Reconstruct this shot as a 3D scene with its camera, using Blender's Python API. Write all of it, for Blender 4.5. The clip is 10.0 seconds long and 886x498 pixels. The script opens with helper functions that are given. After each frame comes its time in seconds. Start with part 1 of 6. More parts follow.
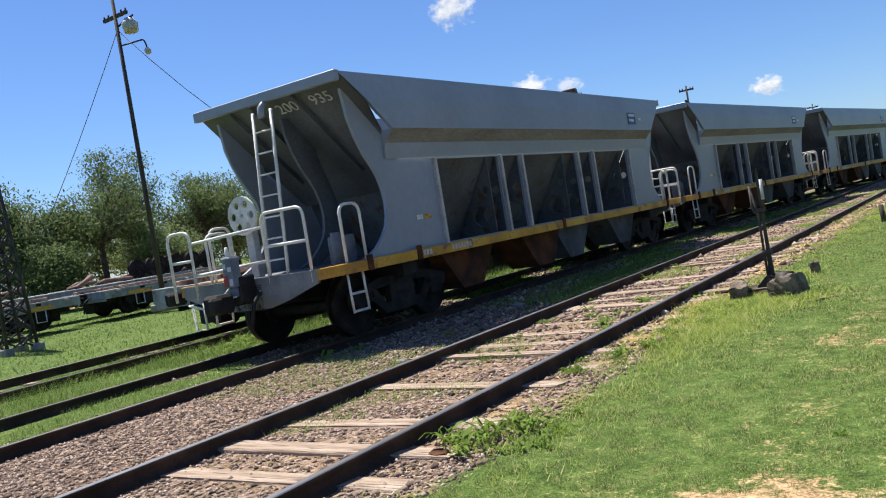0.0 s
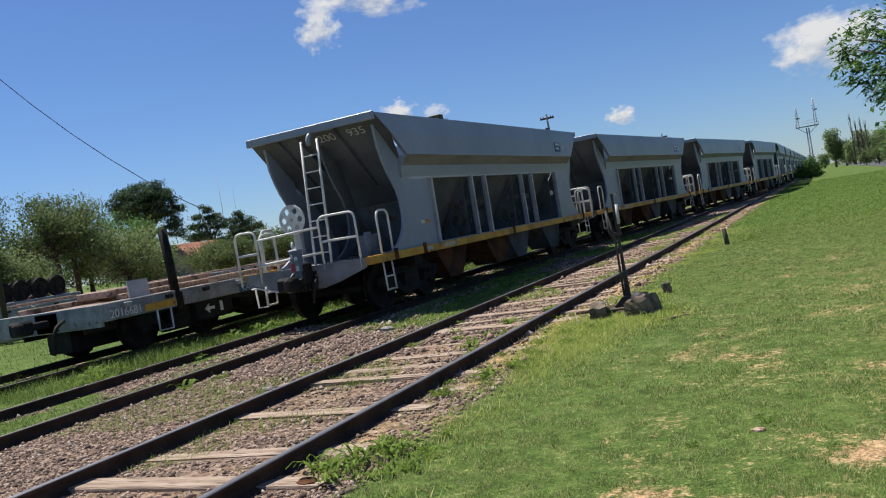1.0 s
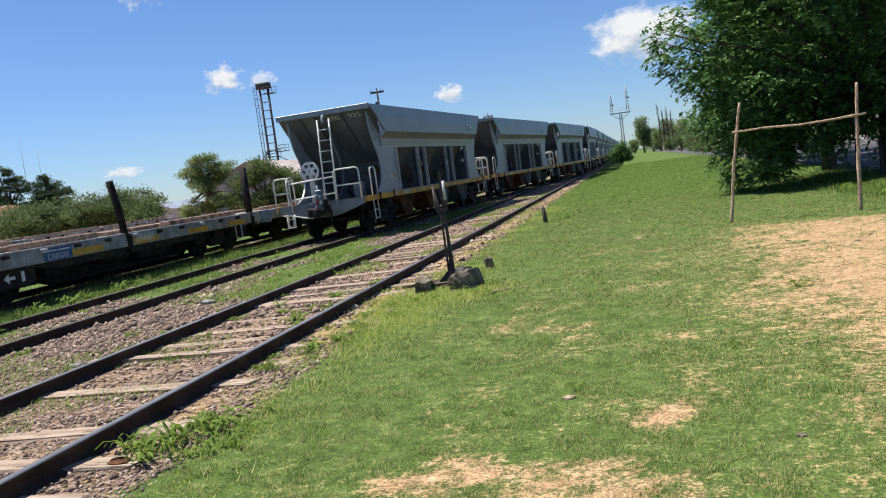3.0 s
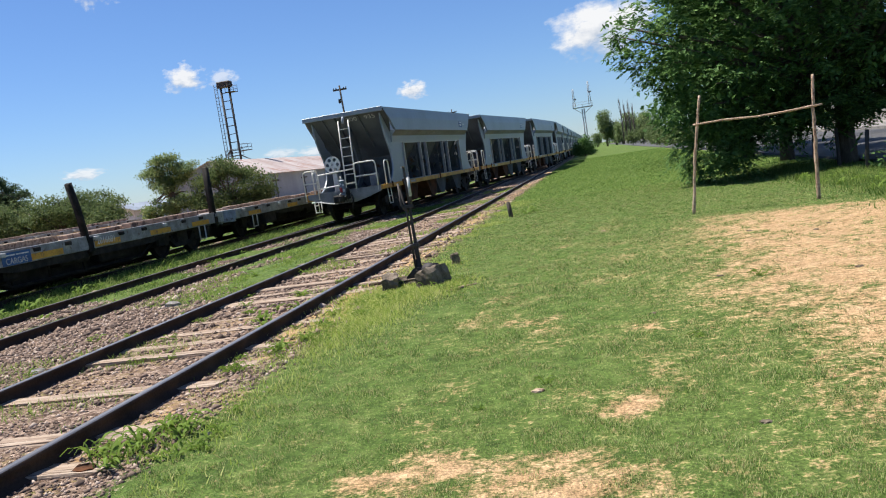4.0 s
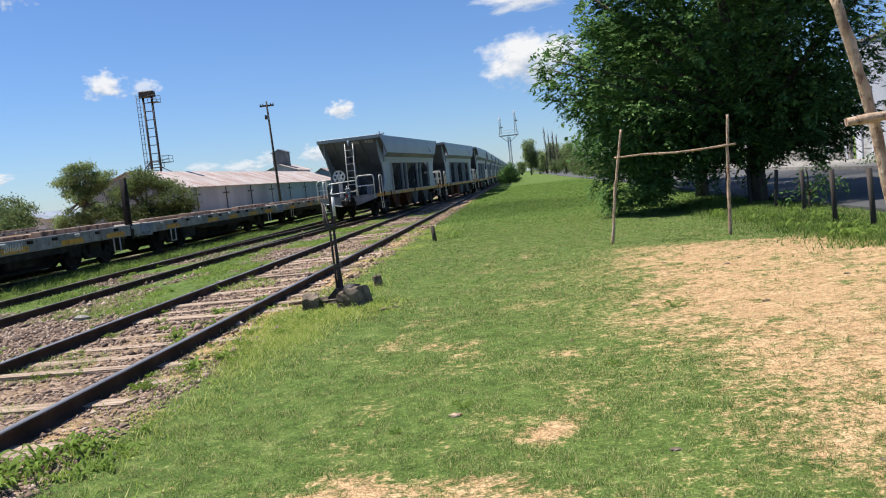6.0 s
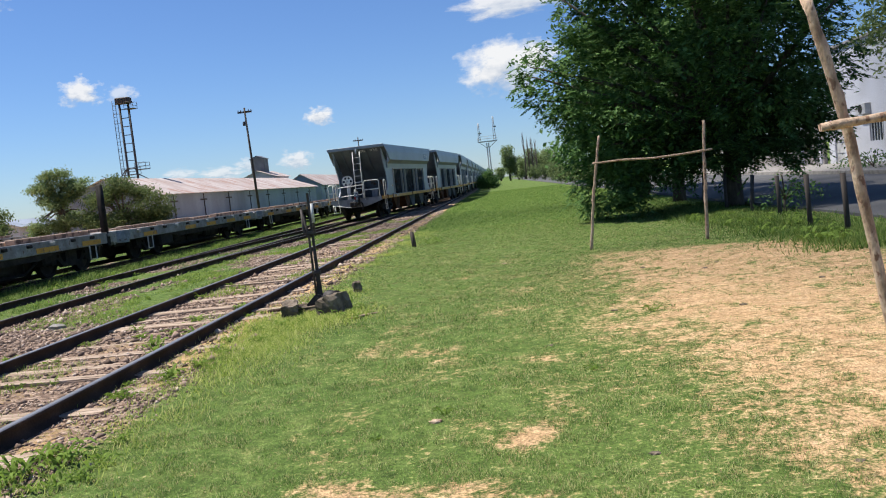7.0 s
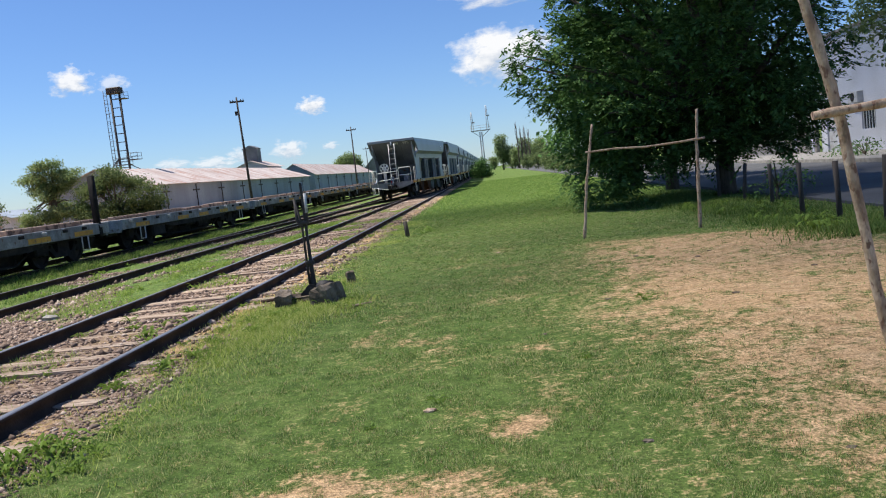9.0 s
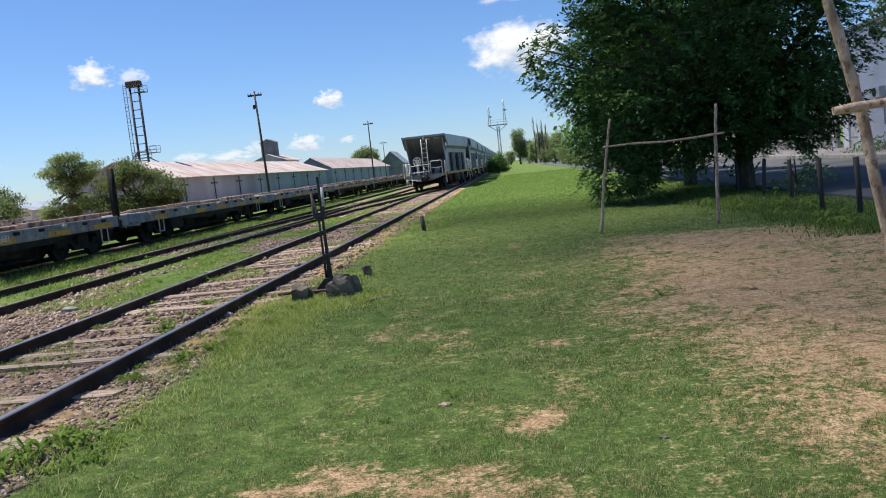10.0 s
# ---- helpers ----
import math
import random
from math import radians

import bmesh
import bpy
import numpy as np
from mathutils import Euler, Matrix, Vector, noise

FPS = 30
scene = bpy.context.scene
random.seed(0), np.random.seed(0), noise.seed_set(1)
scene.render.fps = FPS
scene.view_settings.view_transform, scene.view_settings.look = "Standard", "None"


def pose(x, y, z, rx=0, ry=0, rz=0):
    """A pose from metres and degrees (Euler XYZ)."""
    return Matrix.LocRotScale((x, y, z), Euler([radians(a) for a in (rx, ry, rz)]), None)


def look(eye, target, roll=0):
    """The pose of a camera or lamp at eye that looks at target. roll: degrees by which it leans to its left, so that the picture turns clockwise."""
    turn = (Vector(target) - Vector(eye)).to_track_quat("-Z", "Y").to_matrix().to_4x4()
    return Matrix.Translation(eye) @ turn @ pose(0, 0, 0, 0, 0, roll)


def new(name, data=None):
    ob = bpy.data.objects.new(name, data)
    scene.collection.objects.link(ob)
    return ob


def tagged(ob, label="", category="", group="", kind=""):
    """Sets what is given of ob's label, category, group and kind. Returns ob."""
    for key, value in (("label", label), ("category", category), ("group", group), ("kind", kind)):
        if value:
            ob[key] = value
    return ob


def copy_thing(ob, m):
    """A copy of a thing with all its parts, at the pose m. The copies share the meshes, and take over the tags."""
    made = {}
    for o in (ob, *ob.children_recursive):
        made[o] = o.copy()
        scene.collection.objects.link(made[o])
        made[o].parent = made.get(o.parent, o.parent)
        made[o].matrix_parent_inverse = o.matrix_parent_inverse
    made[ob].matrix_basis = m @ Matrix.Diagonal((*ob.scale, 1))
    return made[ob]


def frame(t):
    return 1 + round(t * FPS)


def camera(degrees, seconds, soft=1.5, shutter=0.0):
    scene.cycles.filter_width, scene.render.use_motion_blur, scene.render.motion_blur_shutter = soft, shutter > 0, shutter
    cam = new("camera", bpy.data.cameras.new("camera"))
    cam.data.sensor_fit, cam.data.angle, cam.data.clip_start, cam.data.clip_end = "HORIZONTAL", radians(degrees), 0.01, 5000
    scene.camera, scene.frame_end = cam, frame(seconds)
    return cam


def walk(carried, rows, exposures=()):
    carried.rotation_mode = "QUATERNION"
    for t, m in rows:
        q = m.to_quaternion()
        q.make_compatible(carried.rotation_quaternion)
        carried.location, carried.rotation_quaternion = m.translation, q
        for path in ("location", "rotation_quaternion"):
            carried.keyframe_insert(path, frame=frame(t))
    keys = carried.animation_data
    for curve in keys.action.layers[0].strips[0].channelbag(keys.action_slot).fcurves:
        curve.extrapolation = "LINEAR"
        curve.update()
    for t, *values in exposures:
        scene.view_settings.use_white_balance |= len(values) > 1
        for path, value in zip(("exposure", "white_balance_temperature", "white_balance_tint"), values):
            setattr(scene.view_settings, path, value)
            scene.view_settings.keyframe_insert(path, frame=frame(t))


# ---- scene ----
cam = camera(56.07, 10.0, soft=1.1)
walk(cam, [
    (0, pose(0.0, 0.0, 1.52, 88.29, 9.23, 33.89)),
    (0.5, pose(0.0, 0.0, 1.52, 88.57, 9.27, 28.16)),
    (1, pose(0.0, 0.0, 1.52, 88.45, 9.34, 24.70)),
    (1.5, pose(0.0, 0.0, 1.52, 87.86, 9.23, 22.44)),
    (2, pose(0.0, 0.0, 1.52, 86.90, 8.78, 20.02)),
    (2.5, pose(0.0, 0.0, 1.52, 85.79, 8.02, 15.63)),
    (2.7, pose(0.0, 0.0, 1.52, 85.37, 7.70, 14.26)),
    (4, pose(0.0, 0.0, 1.52, 84.29, 8.50, 10.37)),
    (4.5, pose(0.0, 0.0, 1.52, 84.82, 8.59, 9.37)),
    (5, pose(0.0, 0.0, 1.52, 85.35, 7.95, 7.87)),
    (5.5, pose(0.0, 0.0, 1.52, 85.18, 6.72, 6.40)),
    (7, pose(0.0, 0.0, 1.52, 85.46, 6.19, 3.80)),
    (7.5, pose(0.0, 0.0, 1.52, 85.47, 6.53, 3.46)),
    (8, pose(0.0, 0.0, 1.52, 85.27, 6.46, 3.26)),
    (8.5, pose(0.0, 0.0, 1.52, 85.08, 6.45, 3.30)),
    (9, pose(0.0, 0.0, 1.52, 84.68, 6.37, 3.33)),
    (9.5, pose(0.0, 0.0, 1.52, 84.22, 6.10, 3.72)),
    (10, pose(0.0, 0.0, 1.52, 84.42, 6.14, 4.49)),
], [(0.0, 0.80), (0.5, 0.53), (1.0, 0.40), (1.5, 0.42), (2.5, 0.60), (4.5, 0.70), (7.5, 0.66), (10.0, 0.82)])

# ---- light ----
SUN = Vector((-0.50, 0.10, 1.0)).normalized()
world = bpy.data.worlds.new("sky")
scene.world = world
world.use_nodes = True
wn = world.node_tree.nodes
sky = wn.new("ShaderNodeTexSky")
sky.sky_type = "NISHITA"
sky.sun_disc = False
sky.sun_elevation = math.asin(SUN.z)
sky.sun_rotation = math.atan2(SUN.x, SUN.y)
sky.air_density, sky.dust_density, sky.ozone_density = 1.0, 0.1, 5.0
wn["Background"].inputs["Strength"].default_value = 0.064
tint = wn.new("ShaderNodeMix")
tint.data_type, tint.blend_type = "RGBA", "MULTIPLY"
tint.inputs[0].default_value, tint.inputs[7].default_value = 1.0, (0.78, 0.94, 1.22, 1)
world.node_tree.links.new(sky.outputs[0], tint.inputs[6])
world.node_tree.links.new(tint.outputs[2], wn["Background"].inputs["Color"])
sun_data = bpy.data.lights.new("sun", "SUN")
sun_data.energy, sun_data.angle, sun_data.color = 5.0, radians(0.53), (1.0, 0.95, 0.87)
sun = new("sun", sun_data)
sun.matrix_world = look(SUN * 50, (0, 0, 0))


# ---- materials ----
def mat(name, rough=0.7, metal=0.0):
    m = bpy.data.materials.new(name)
    m.use_nodes = True
    bsdf = m.node_tree.nodes["Principled BSDF"]
    bsdf.inputs["Roughness"].default_value = rough
    bsdf.inputs["Metallic"].default_value = metal
    return m, m.node_tree.nodes, m.node_tree.links, bsdf


def noise_node(nodes, links, scale, detail=4.0, coord="Object", stretch=None):
    tc = nodes.new("ShaderNodeTexCoord")
    n = nodes.new("ShaderNodeTexNoise")
    n.inputs["Scale"].default_value, n.inputs["Detail"].default_value = scale, detail
    src = tc.outputs[coord]
    if stretch:
        mp = nodes.new("ShaderNodeMapping")
        mp.inputs["Scale"].default_value = stretch
        links.new(src, mp.inputs[0])
        src = mp.outputs[0]
    links.new(src, n.inputs["Vector"])
    return n


def ramp(nodes, links, fac, stops):
    r = nodes.new("ShaderNodeValToRGB")
    while len(r.color_ramp.elements) < len(stops):
        r.color_ramp.elements.new(0.5)
    for e, (p, c) in zip(r.color_ramp.elements, stops):
        e.position, e.color = p, (*c, 1)
    links.new(fac, r.inputs[0])
    return r


def mix(nodes, links, fac, a, b, kind="MIX"):
    n = nodes.new("ShaderNodeMix")
    n.data_type, n.blend_type = "RGBA", kind
    for sock, v in ((n.inputs[0], fac), (n.inputs[6], a), (n.inputs[7], b)):
        if isinstance(v, (int, float)):
            sock.default_value = v
        elif isinstance(v, tuple):
            sock.default_value = (*v, 1)
        else:
            links.new(v, sock)
    return n.outputs[2]


def bump(nodes, links, bsdf, height, strength=0.3, dist=0.01):
    b = nodes.new("ShaderNodeBump")
    b.inputs["Strength"].default_value, b.inputs["Distance"].default_value = strength, dist
    links.new(height, b.inputs["Height"])
    links.new(b.outputs[0], bsdf.inputs["Normal"])


def worn(name, base, dark, light, rough=0.6, metal=0.0, scale=3.0, fine=40.0, bumps=0.2, stretch=None, spot=None, spot_at=0.62, grain=0.8):
    """Paint, wood or metal with stains at a large scale, grain at a small one and, with spot, patches of another colour."""
    m, n, l, b = mat(name, rough, metal)
    big = noise_node(n, l, scale, 5, stretch=stretch)
    small = noise_node(n, l, fine, 6, stretch=stretch)
    r1 = ramp(n, l, big.outputs[0], [(0.3, dark), (0.5, base), (0.72, light)])
    r2 = ramp(n, l, small.outputs[0], [(0.3, (0.72, 0.72, 0.72)), (0.7, (1.15, 1.15, 1.15))])
    col = mix(n, l, grain, r1.outputs[0], r2.outputs[0], "MULTIPLY")
    if spot:
        third = noise_node(n, l, scale * 2.3, 8, stretch=stretch)
        mask = ramp(n, l, third.outputs[0], [(spot_at - 0.03, (0, 0, 0)), (spot_at + 0.05, (1, 1, 1))])
        col = mix(n, l, mask.outputs[0], col, spot)
    l.new(col, b.inputs["Base Color"])
    if bumps:
        bump(n, l, b, small.outputs[0], bumps)
    return m


def leaf_mat(name, a, b_, c):
    m, n, l, b = mat(name, 0.7)
    b.inputs["Specular IOR Level"].default_value = 0.12
    geo = n.new("ShaderNodeNewGeometry")
    r = ramp(n, l, geo.outputs["Random Per Island"], [(0.0, a), (0.5, b_), (1.0, c)])
    l.new(r.outputs[0], b.inputs["Base Color"])
    tr = n.new("ShaderNodeBsdfTranslucent")
    l.new(r.outputs[0], tr.inputs[0])
    ms = n.new("ShaderNodeMixShader")
    ms.inputs[0].default_value = 0.38
    l.new(b.outputs[0], ms.inputs[1])
    l.new(tr.outputs[0], ms.inputs[2])
    l.new(ms.outputs[0], n["Material Output"].inputs[0])
    return m


M_GREY = worn("wagon_grey_paint", (0.255, 0.295, 0.35), (0.215, 0.25, 0.295), (0.28, 0.325, 0.385), 0.42, 0, 0.5, 9, 0.01, None, None, 0.62, 0.22)
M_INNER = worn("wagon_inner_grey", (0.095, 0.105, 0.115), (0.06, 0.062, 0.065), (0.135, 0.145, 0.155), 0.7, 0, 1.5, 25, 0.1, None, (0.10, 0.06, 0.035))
M_SILL = worn("orange_sill_paint", (0.62, 0.33, 0.03), (0.40, 0.19, 0.03), (0.70, 0.42, 0.05), 0.55, 0, 1.6, 30, 0.1, (1, 1, 1), (0.24, 0.12, 0.06), 0.6)
M_RAILPAINT = worn("handrail_paint", (0.70, 0.69, 0.64), (0.55, 0.52, 0.46), (0.78, 0.77, 0.72), 0.5, 0, 6, 60, 0.05)
M_PLATE = worn("platform_grey", (0.42, 0.42, 0.41), (0.30, 0.28, 0.26), (0.5, 0.5, 0.49), 0.6, 0, 3, 40, 0.15)
# platform grey darkened for the wagon ends, their shade put into the colour
M_HEAD = worn("platform_end_shaded_grey", (0.20, 0.203, 0.208), (0.13, 0.127, 0.122), (0.26, 0.265, 0.27), 0.65, 0, 3, 40, 0.15)
# overhanging end sheets and webs: their shade is put into this darker grey
M_ENDGREY = worn("shaded_end_sheet_grey", (0.10, 0.112, 0.125), (0.065, 0.07, 0.075), (0.135, 0.15, 0.165), 0.6, 0, 1.2, 25, 0.08)
# brownish undercut grey, darkened: the downward face's shade is in the colour
M_UNDERCUT = worn("shaded_undercut_grey", (0.21, 0.205, 0.195), (0.15, 0.14, 0.13), (0.26, 0.26, 0.255), 0.7, 0, 2.0, 25, 0.08, (1, 0.3, 1))
M_DARK = worn("running_gear_black", (0.028, 0.026, 0.025), (0.018, 0.017, 0.016), (0.05, 0.045, 0.04), 0.75, 0, 4, 40, 0.3)
M_WHEEL = worn("wheel_steel", (0.025, 0.022, 0.02), (0.016, 0.014, 0.013), (0.045, 0.036, 0.03), 0.6, 0.3, 5, 40, 0.2)
M_RUST = worn("rusty_chute", (0.10, 0.042, 0.02), (0.045, 0.026, 0.018), (0.16, 0.066, 0.028), 0.85, 0, 3, 40, 0.3)
M_RAIL = worn("rail_steel", (0.05, 0.034, 0.026), (0.03, 0.022, 0.018), (0.08, 0.052, 0.038), 0.8, 0.0, 3, 60, 0.3)
M_RAILTOP = worn("rail_head_polished", (0.19, 0.18, 0.175), (0.10, 0.088, 0.08), (0.28, 0.275, 0.275), 0.42, 0.6, 2, 60, 0.05, (1, 0.1, 1))
M_RAILTOP_OLD = worn("rail_head_dull", (0.12, 0.10, 0.09), (0.07, 0.055, 0.05), (0.20, 0.18, 0.17), 0.5, 0.5, 2, 60, 0.05, (1, 0.1, 1))
M_DEVICE = worn("blue_grey_device_paint", (0.13, 0.17, 0.21), (0.09, 0.115, 0.14), (0.19, 0.235, 0.28), 0.5, 0, 6, 40, 0.1)
M_SLEEPER = worn("weathered_sleeper_wood", (0.39, 0.295, 0.22), (0.20, 0.14, 0.10), (0.51, 0.415, 0.33), 0.9, 0, 2.2, 22, 1.0, (0.5, 5, 5), (0.16, 0.115, 0.085), 0.58)
M_DECK = worn("flat_wagon_deck_rust", (0.33, 0.235, 0.175), (0.19, 0.13, 0.10), (0.46, 0.36, 0.28), 0.95, 0, 2.2, 20, 0.4, None, (0.10, 0.07, 0.055), 0.56)
M_FLATSIDE = worn("flat_wagon_grey_paint", (0.25, 0.255, 0.26), (0.17, 0.165, 0.16), (0.36, 0.375, 0.385), 0.7, 0, 3.4, 25, 0.15, None, (0.14, 0.10, 0.08), 0.63)
M_YELLOW = worn("yellow_band_paint", (0.60, 0.31, 0.035), (0.40, 0.20, 0.035), (0.68, 0.38, 0.06), 0.6, 0, 3, 30, 0.1, None, (0.2, 0.11, 0.06), 0.62)
M_BLUE = worn("blue_plate_paint", (0.03, 0.10, 0.28), (0.025, 0.07, 0.19), (0.05, 0.14, 0.34), 0.5, 0, 3, 30, 0.05)
M_WHITE = worn("white_marking_paint", (0.72, 0.72, 0.70), (0.5, 0.5, 0.48), (0.8, 0.8, 0.78), 0.6, 0, 8, 60, 0.05)
M_MARK = worn("faded_marking_paint", (0.52, 0.53, 0.52), (0.36, 0.37, 0.37), (0.62, 0.62, 0.6), 0.6, 0, 9, 60, 0.05)
M_RED = worn("red_reflector_paint", (0.35, 0.02, 0.02), (0.2, 0.02, 0.02), (0.42, 0.03, 0.03), 0.4, 0, 8, 60, 0.02)
M_POLE = worn("tarred_pole_wood", (0.055, 0.043, 0.035), (0.03, 0.025, 0.02), (0.09, 0.07, 0.055), 0.85, 0, 4, 30, 0.3, (4, 4, 0.4))
M_STEEL_OLD = worn("old_mast_steel", (0.05, 0.043, 0.04), (0.03, 0.025, 0.025), (0.09, 0.07, 0.06), 0.7, 0.2, 4, 30, 0.2)
M_BARK = worn("tree_bark", (0.10, 0.08, 0.06), (0.055, 0.045, 0.035), (0.16, 0.13, 0.10), 0.95, 0, 4, 25, 0.8, (3, 3, 0.6))
M_BLOCK = worn("dark_mossy_block", (0.15, 0.115, 0.08), (0.06, 0.048, 0.035), (0.27, 0.22, 0.165), 0.95, 0, 5, 40, 0.8)
M_STICK = worn("peeled_stick_wood", (0.47, 0.33, 0.22), (0.25, 0.16, 0.10), (0.60, 0.45, 0.33), 0.8, 0, 9, 45, 0.7, (2, 2, 0.9), (0.20, 0.11, 0.07), 0.59)
M_CONCRETE = worn("weathered_concrete", (0.26, 0.245, 0.22), (0.17, 0.155, 0.14), (0.33, 0.31, 0.285), 0.95, 0, 4, 40, 0.5)
M_LEAF = leaf_mat("leaf_dark_green", (0.055, 0.115, 0.034), (0.095, 0.185, 0.055), (0.19, 0.31, 0.10))
M_LEAF2 = leaf_mat("leaf_olive_green", (0.075, 0.115, 0.04), (0.12, 0.165, 0.06), (0.18, 0.22, 0.095))
M_LEAF4 = leaf_mat("leaf_light_green", (0.15, 0.21, 0.075), (0.21, 0.275, 0.115), (0.27, 0.33, 0.16))
M_LEAF3 = leaf_mat("leaf_pine_green", (0.04, 0.07, 0.034), (0.06, 0.10, 0.05), (0.09, 0.14, 0.07))
M_BLADE = leaf_mat("grass_blade", (0.026, 0.07, 0.014), (0.155, 0.28, 0.053), (0.58, 0.59, 0.27))
M_STRAW = leaf_mat("dry_grass_blade", (0.20, 0.15, 0.07), (0.36, 0.27, 0.14), (0.56, 0.46, 0.27))
M_SIDING = leaf_mat("siding_grass_blade", (0.05, 0.10, 0.02), (0.12, 0.20, 0.04), (0.27, 0.31, 0.10))
M_STAKE = worn("black_stake_steel", (0.018, 0.017, 0.016), (0.012, 0.011, 0.011), (0.035, 0.03, 0.027), 0.75, 0, 5, 40, 0.2)
M_FARBLADE = leaf_mat("far_grass_blade", (0.05, 0.11, 0.02), (0.125, 0.22, 0.042), (0.27, 0.34, 0.10))
M_DRY = leaf_mat("yellowing_grass_blade", (0.20, 0.28, 0.05), (0.34, 0.42, 0.09), (0.55, 0.54, 0.22))
M_WEED = leaf_mat("weed_leaf", (0.13, 0.22, 0.035), (0.22, 0.31, 0.06), (0.34, 0.40, 0.12))

for dull in (M_DARK, M_STAKE, M_WHEEL, M_INNER, M_RUST, M_RAIL, M_SLEEPER):
    dull.node_tree.nodes["Principled BSDF"].inputs["Specular IOR Level"].default_value = 0.12


# ---- mesh helpers ----
def box(bm, x0, x1, y0, y1, z0, z1, bevel=0.0):
    vs = [bm.verts.new((x, y, z)) for z in (z0, z1) for x, y in ((x0, y0), (x1, y0), (x1, y1), (x0, y1))]
    fs = [bm.faces.new([vs[i] for i in f]) for f in ((3, 2, 1, 0), (4, 5, 6, 7), (0, 1, 5, 4), (1, 2, 6, 5), (2, 3, 7, 6), (3, 0, 4, 7))]
    if bevel:
        edges = list({e for f in fs for e in f.edges})
        bmesh.ops.bevel(bm, geom=edges, offset=bevel, segments=1, affect="EDGES")
    return vs


def tube(bm, pts, radii, sides=8, cap=True):
    pts = [Vector(p) for p in pts]
    if not isinstance(radii, (list, tuple)):
        radii = [radii] * len(pts)
    rings, ref = [], None
    for i, p in enumerate(pts):
        d = (pts[min(i + 1, len(pts) - 1)] - pts[max(i - 1, 0)]).normalized()
        if ref is None:
            ref = d.orthogonal().normalized()
        ref = (ref - d * ref.dot(d)).normalized()
        side = d.cross(ref)
        rings.append([bm.verts.new(p + (ref * math.cos(a) + side * math.sin(a)) * radii[i])
                      for a in [2 * math.pi * k / sides for k in range(sides)]])
    for a, b in zip(rings, rings[1:]):
        for k in range(sides):
            bm.faces.new((a[k], a[(k + 1) % sides], b[(k + 1) % sides], b[k])).smooth = True
    if cap:
        bm.faces.new(rings[0][::-1])
        bm.faces.new(rings[-1])


def bend(pts, r=0.09, n=4):
    """A polyline with its inner corners rounded."""
    pts = [Vector(p) for p in pts]
    out = [pts[0]]
    for a, b, c in zip(pts, pts[1:], pts[2:]):
        u, v = (a - b), (c - b)
        k = min(r, u.length * 0.45, v.length * 0.45)
        p, q = b + u.normalized() * k, b + v.normalized() * k
        for i in range(n + 1):
            t = i / n
            out.append((1 - t) ** 2 * p + 2 * t * (1 - t) * b + t * t * q)
    out.append(pts[-1])
    return out


def plate(bm, outline, holes=(), thick=0.04, place=lambda u, v, w: (w, u, v)):
    """A flat plate from an outline in (u, v) with holes cut through it; place maps u, v and the depth w to x, y, z."""
    edges = []
    for loop in (outline, *holes):
        vs = [bm.verts.new((u, v, 0)) for u, v in loop]
        edges += [bm.edges.new((vs[i], vs[(i + 1) % len(vs)])) for i in range(len(vs))]
    made = bmesh.ops.triangle_fill(bm, use_beauty=False, use_dissolve=False, edges=edges)
    faces = [g for g in made["geom"] if isinstance(g, bmesh.types.BMFace)]
    ext = bmesh.ops.extrude_face_region(bm, geom=faces)
    new_verts = [g for g in ext["geom"] if isinstance(g, bmesh.types.BMVert)]
    old = {v for f in faces for v in f.verts}
    for v in new_verts:
        v.co.z = thick
    for v in old | set(new_verts):
        v.co = Vector(place(v.co.x, v.co.y, v.co.z))
    bmesh.ops.recalc_face_normals(bm, faces=bm.faces[:])


def circle(cx, cy, r, n=16):
    return [(cx + r * math.cos(2 * math.pi * i / n), cy + r * math.sin(2 * math.pi * i / n)) for i in range(n)]


def mesh_of(name, bm, material):
    me = bpy.data.meshes.new(name)
    bmesh.ops.recalc_face_normals(bm, faces=bm.faces[:])
    bm.to_mesh(me)
    bm.free()
    for m in material if isinstance(material, (list, tuple)) else [material]:
        me.materials.append(m)
    return me


def part(name, bm, material, parent=None, label=""):
    me = bm if isinstance(bm, bpy.types.Mesh) else mesh_of(name, bm, material)
    ob = new(name, me)
    ob.parent = parent
    return tagged(ob, label)


def np_mesh(name, verts, faces, material, smooth=False):
    """A mesh from arrays: verts n x 3, faces m x k."""
    me = bpy.data.meshes.new(name)
    verts, faces = np.asarray(verts, np.float32), np.asarray(faces, np.int32)
    m, k = faces.shape
    me.vertices.add(len(verts))
    me.vertices.foreach_set("co", verts.ravel())
    me.loops.add(m * k)
    me.loops.foreach_set("vertex_index", faces.ravel())
    me.polygons.add(m)
    me.polygons.foreach_set("loop_start", np.arange(0, m * k, k, dtype=np.int32))
    if smooth:
        me.polygons.foreach_set("use_smooth", np.ones(m, dtype=bool))
    me.materials.append(material)
    me.update(calc_edges=True)
    return me


def text_mesh(body, size, material, depth=0.003):
    cu = bpy.data.curves.new("lettering", "FONT")
    cu.body, cu.size, cu.extrude, cu.align_x = body, size, depth, "CENTER"
    tmp = new("lettering", cu)
    bpy.context.view_layer.update()
    me = bpy.data.meshes.new_from_object(tmp.evaluated_get(bpy.context.evaluated_depsgraph_get()))
    bpy.data.objects.remove(tmp)
    bpy.data.curves.remove(cu)
    me.materials.clear()
    me.materials.append(material)
    return me


def empty(name, label, category, group="", kind="", at=None):
    ob = tagged(new(name), label, category, group, kind)
    if at:
        ob.location = at
    return ob


# ---- value noise for the ground's zones ----
rng = np.random.default_rng(7)
LATTICE = rng.random((256, 256))


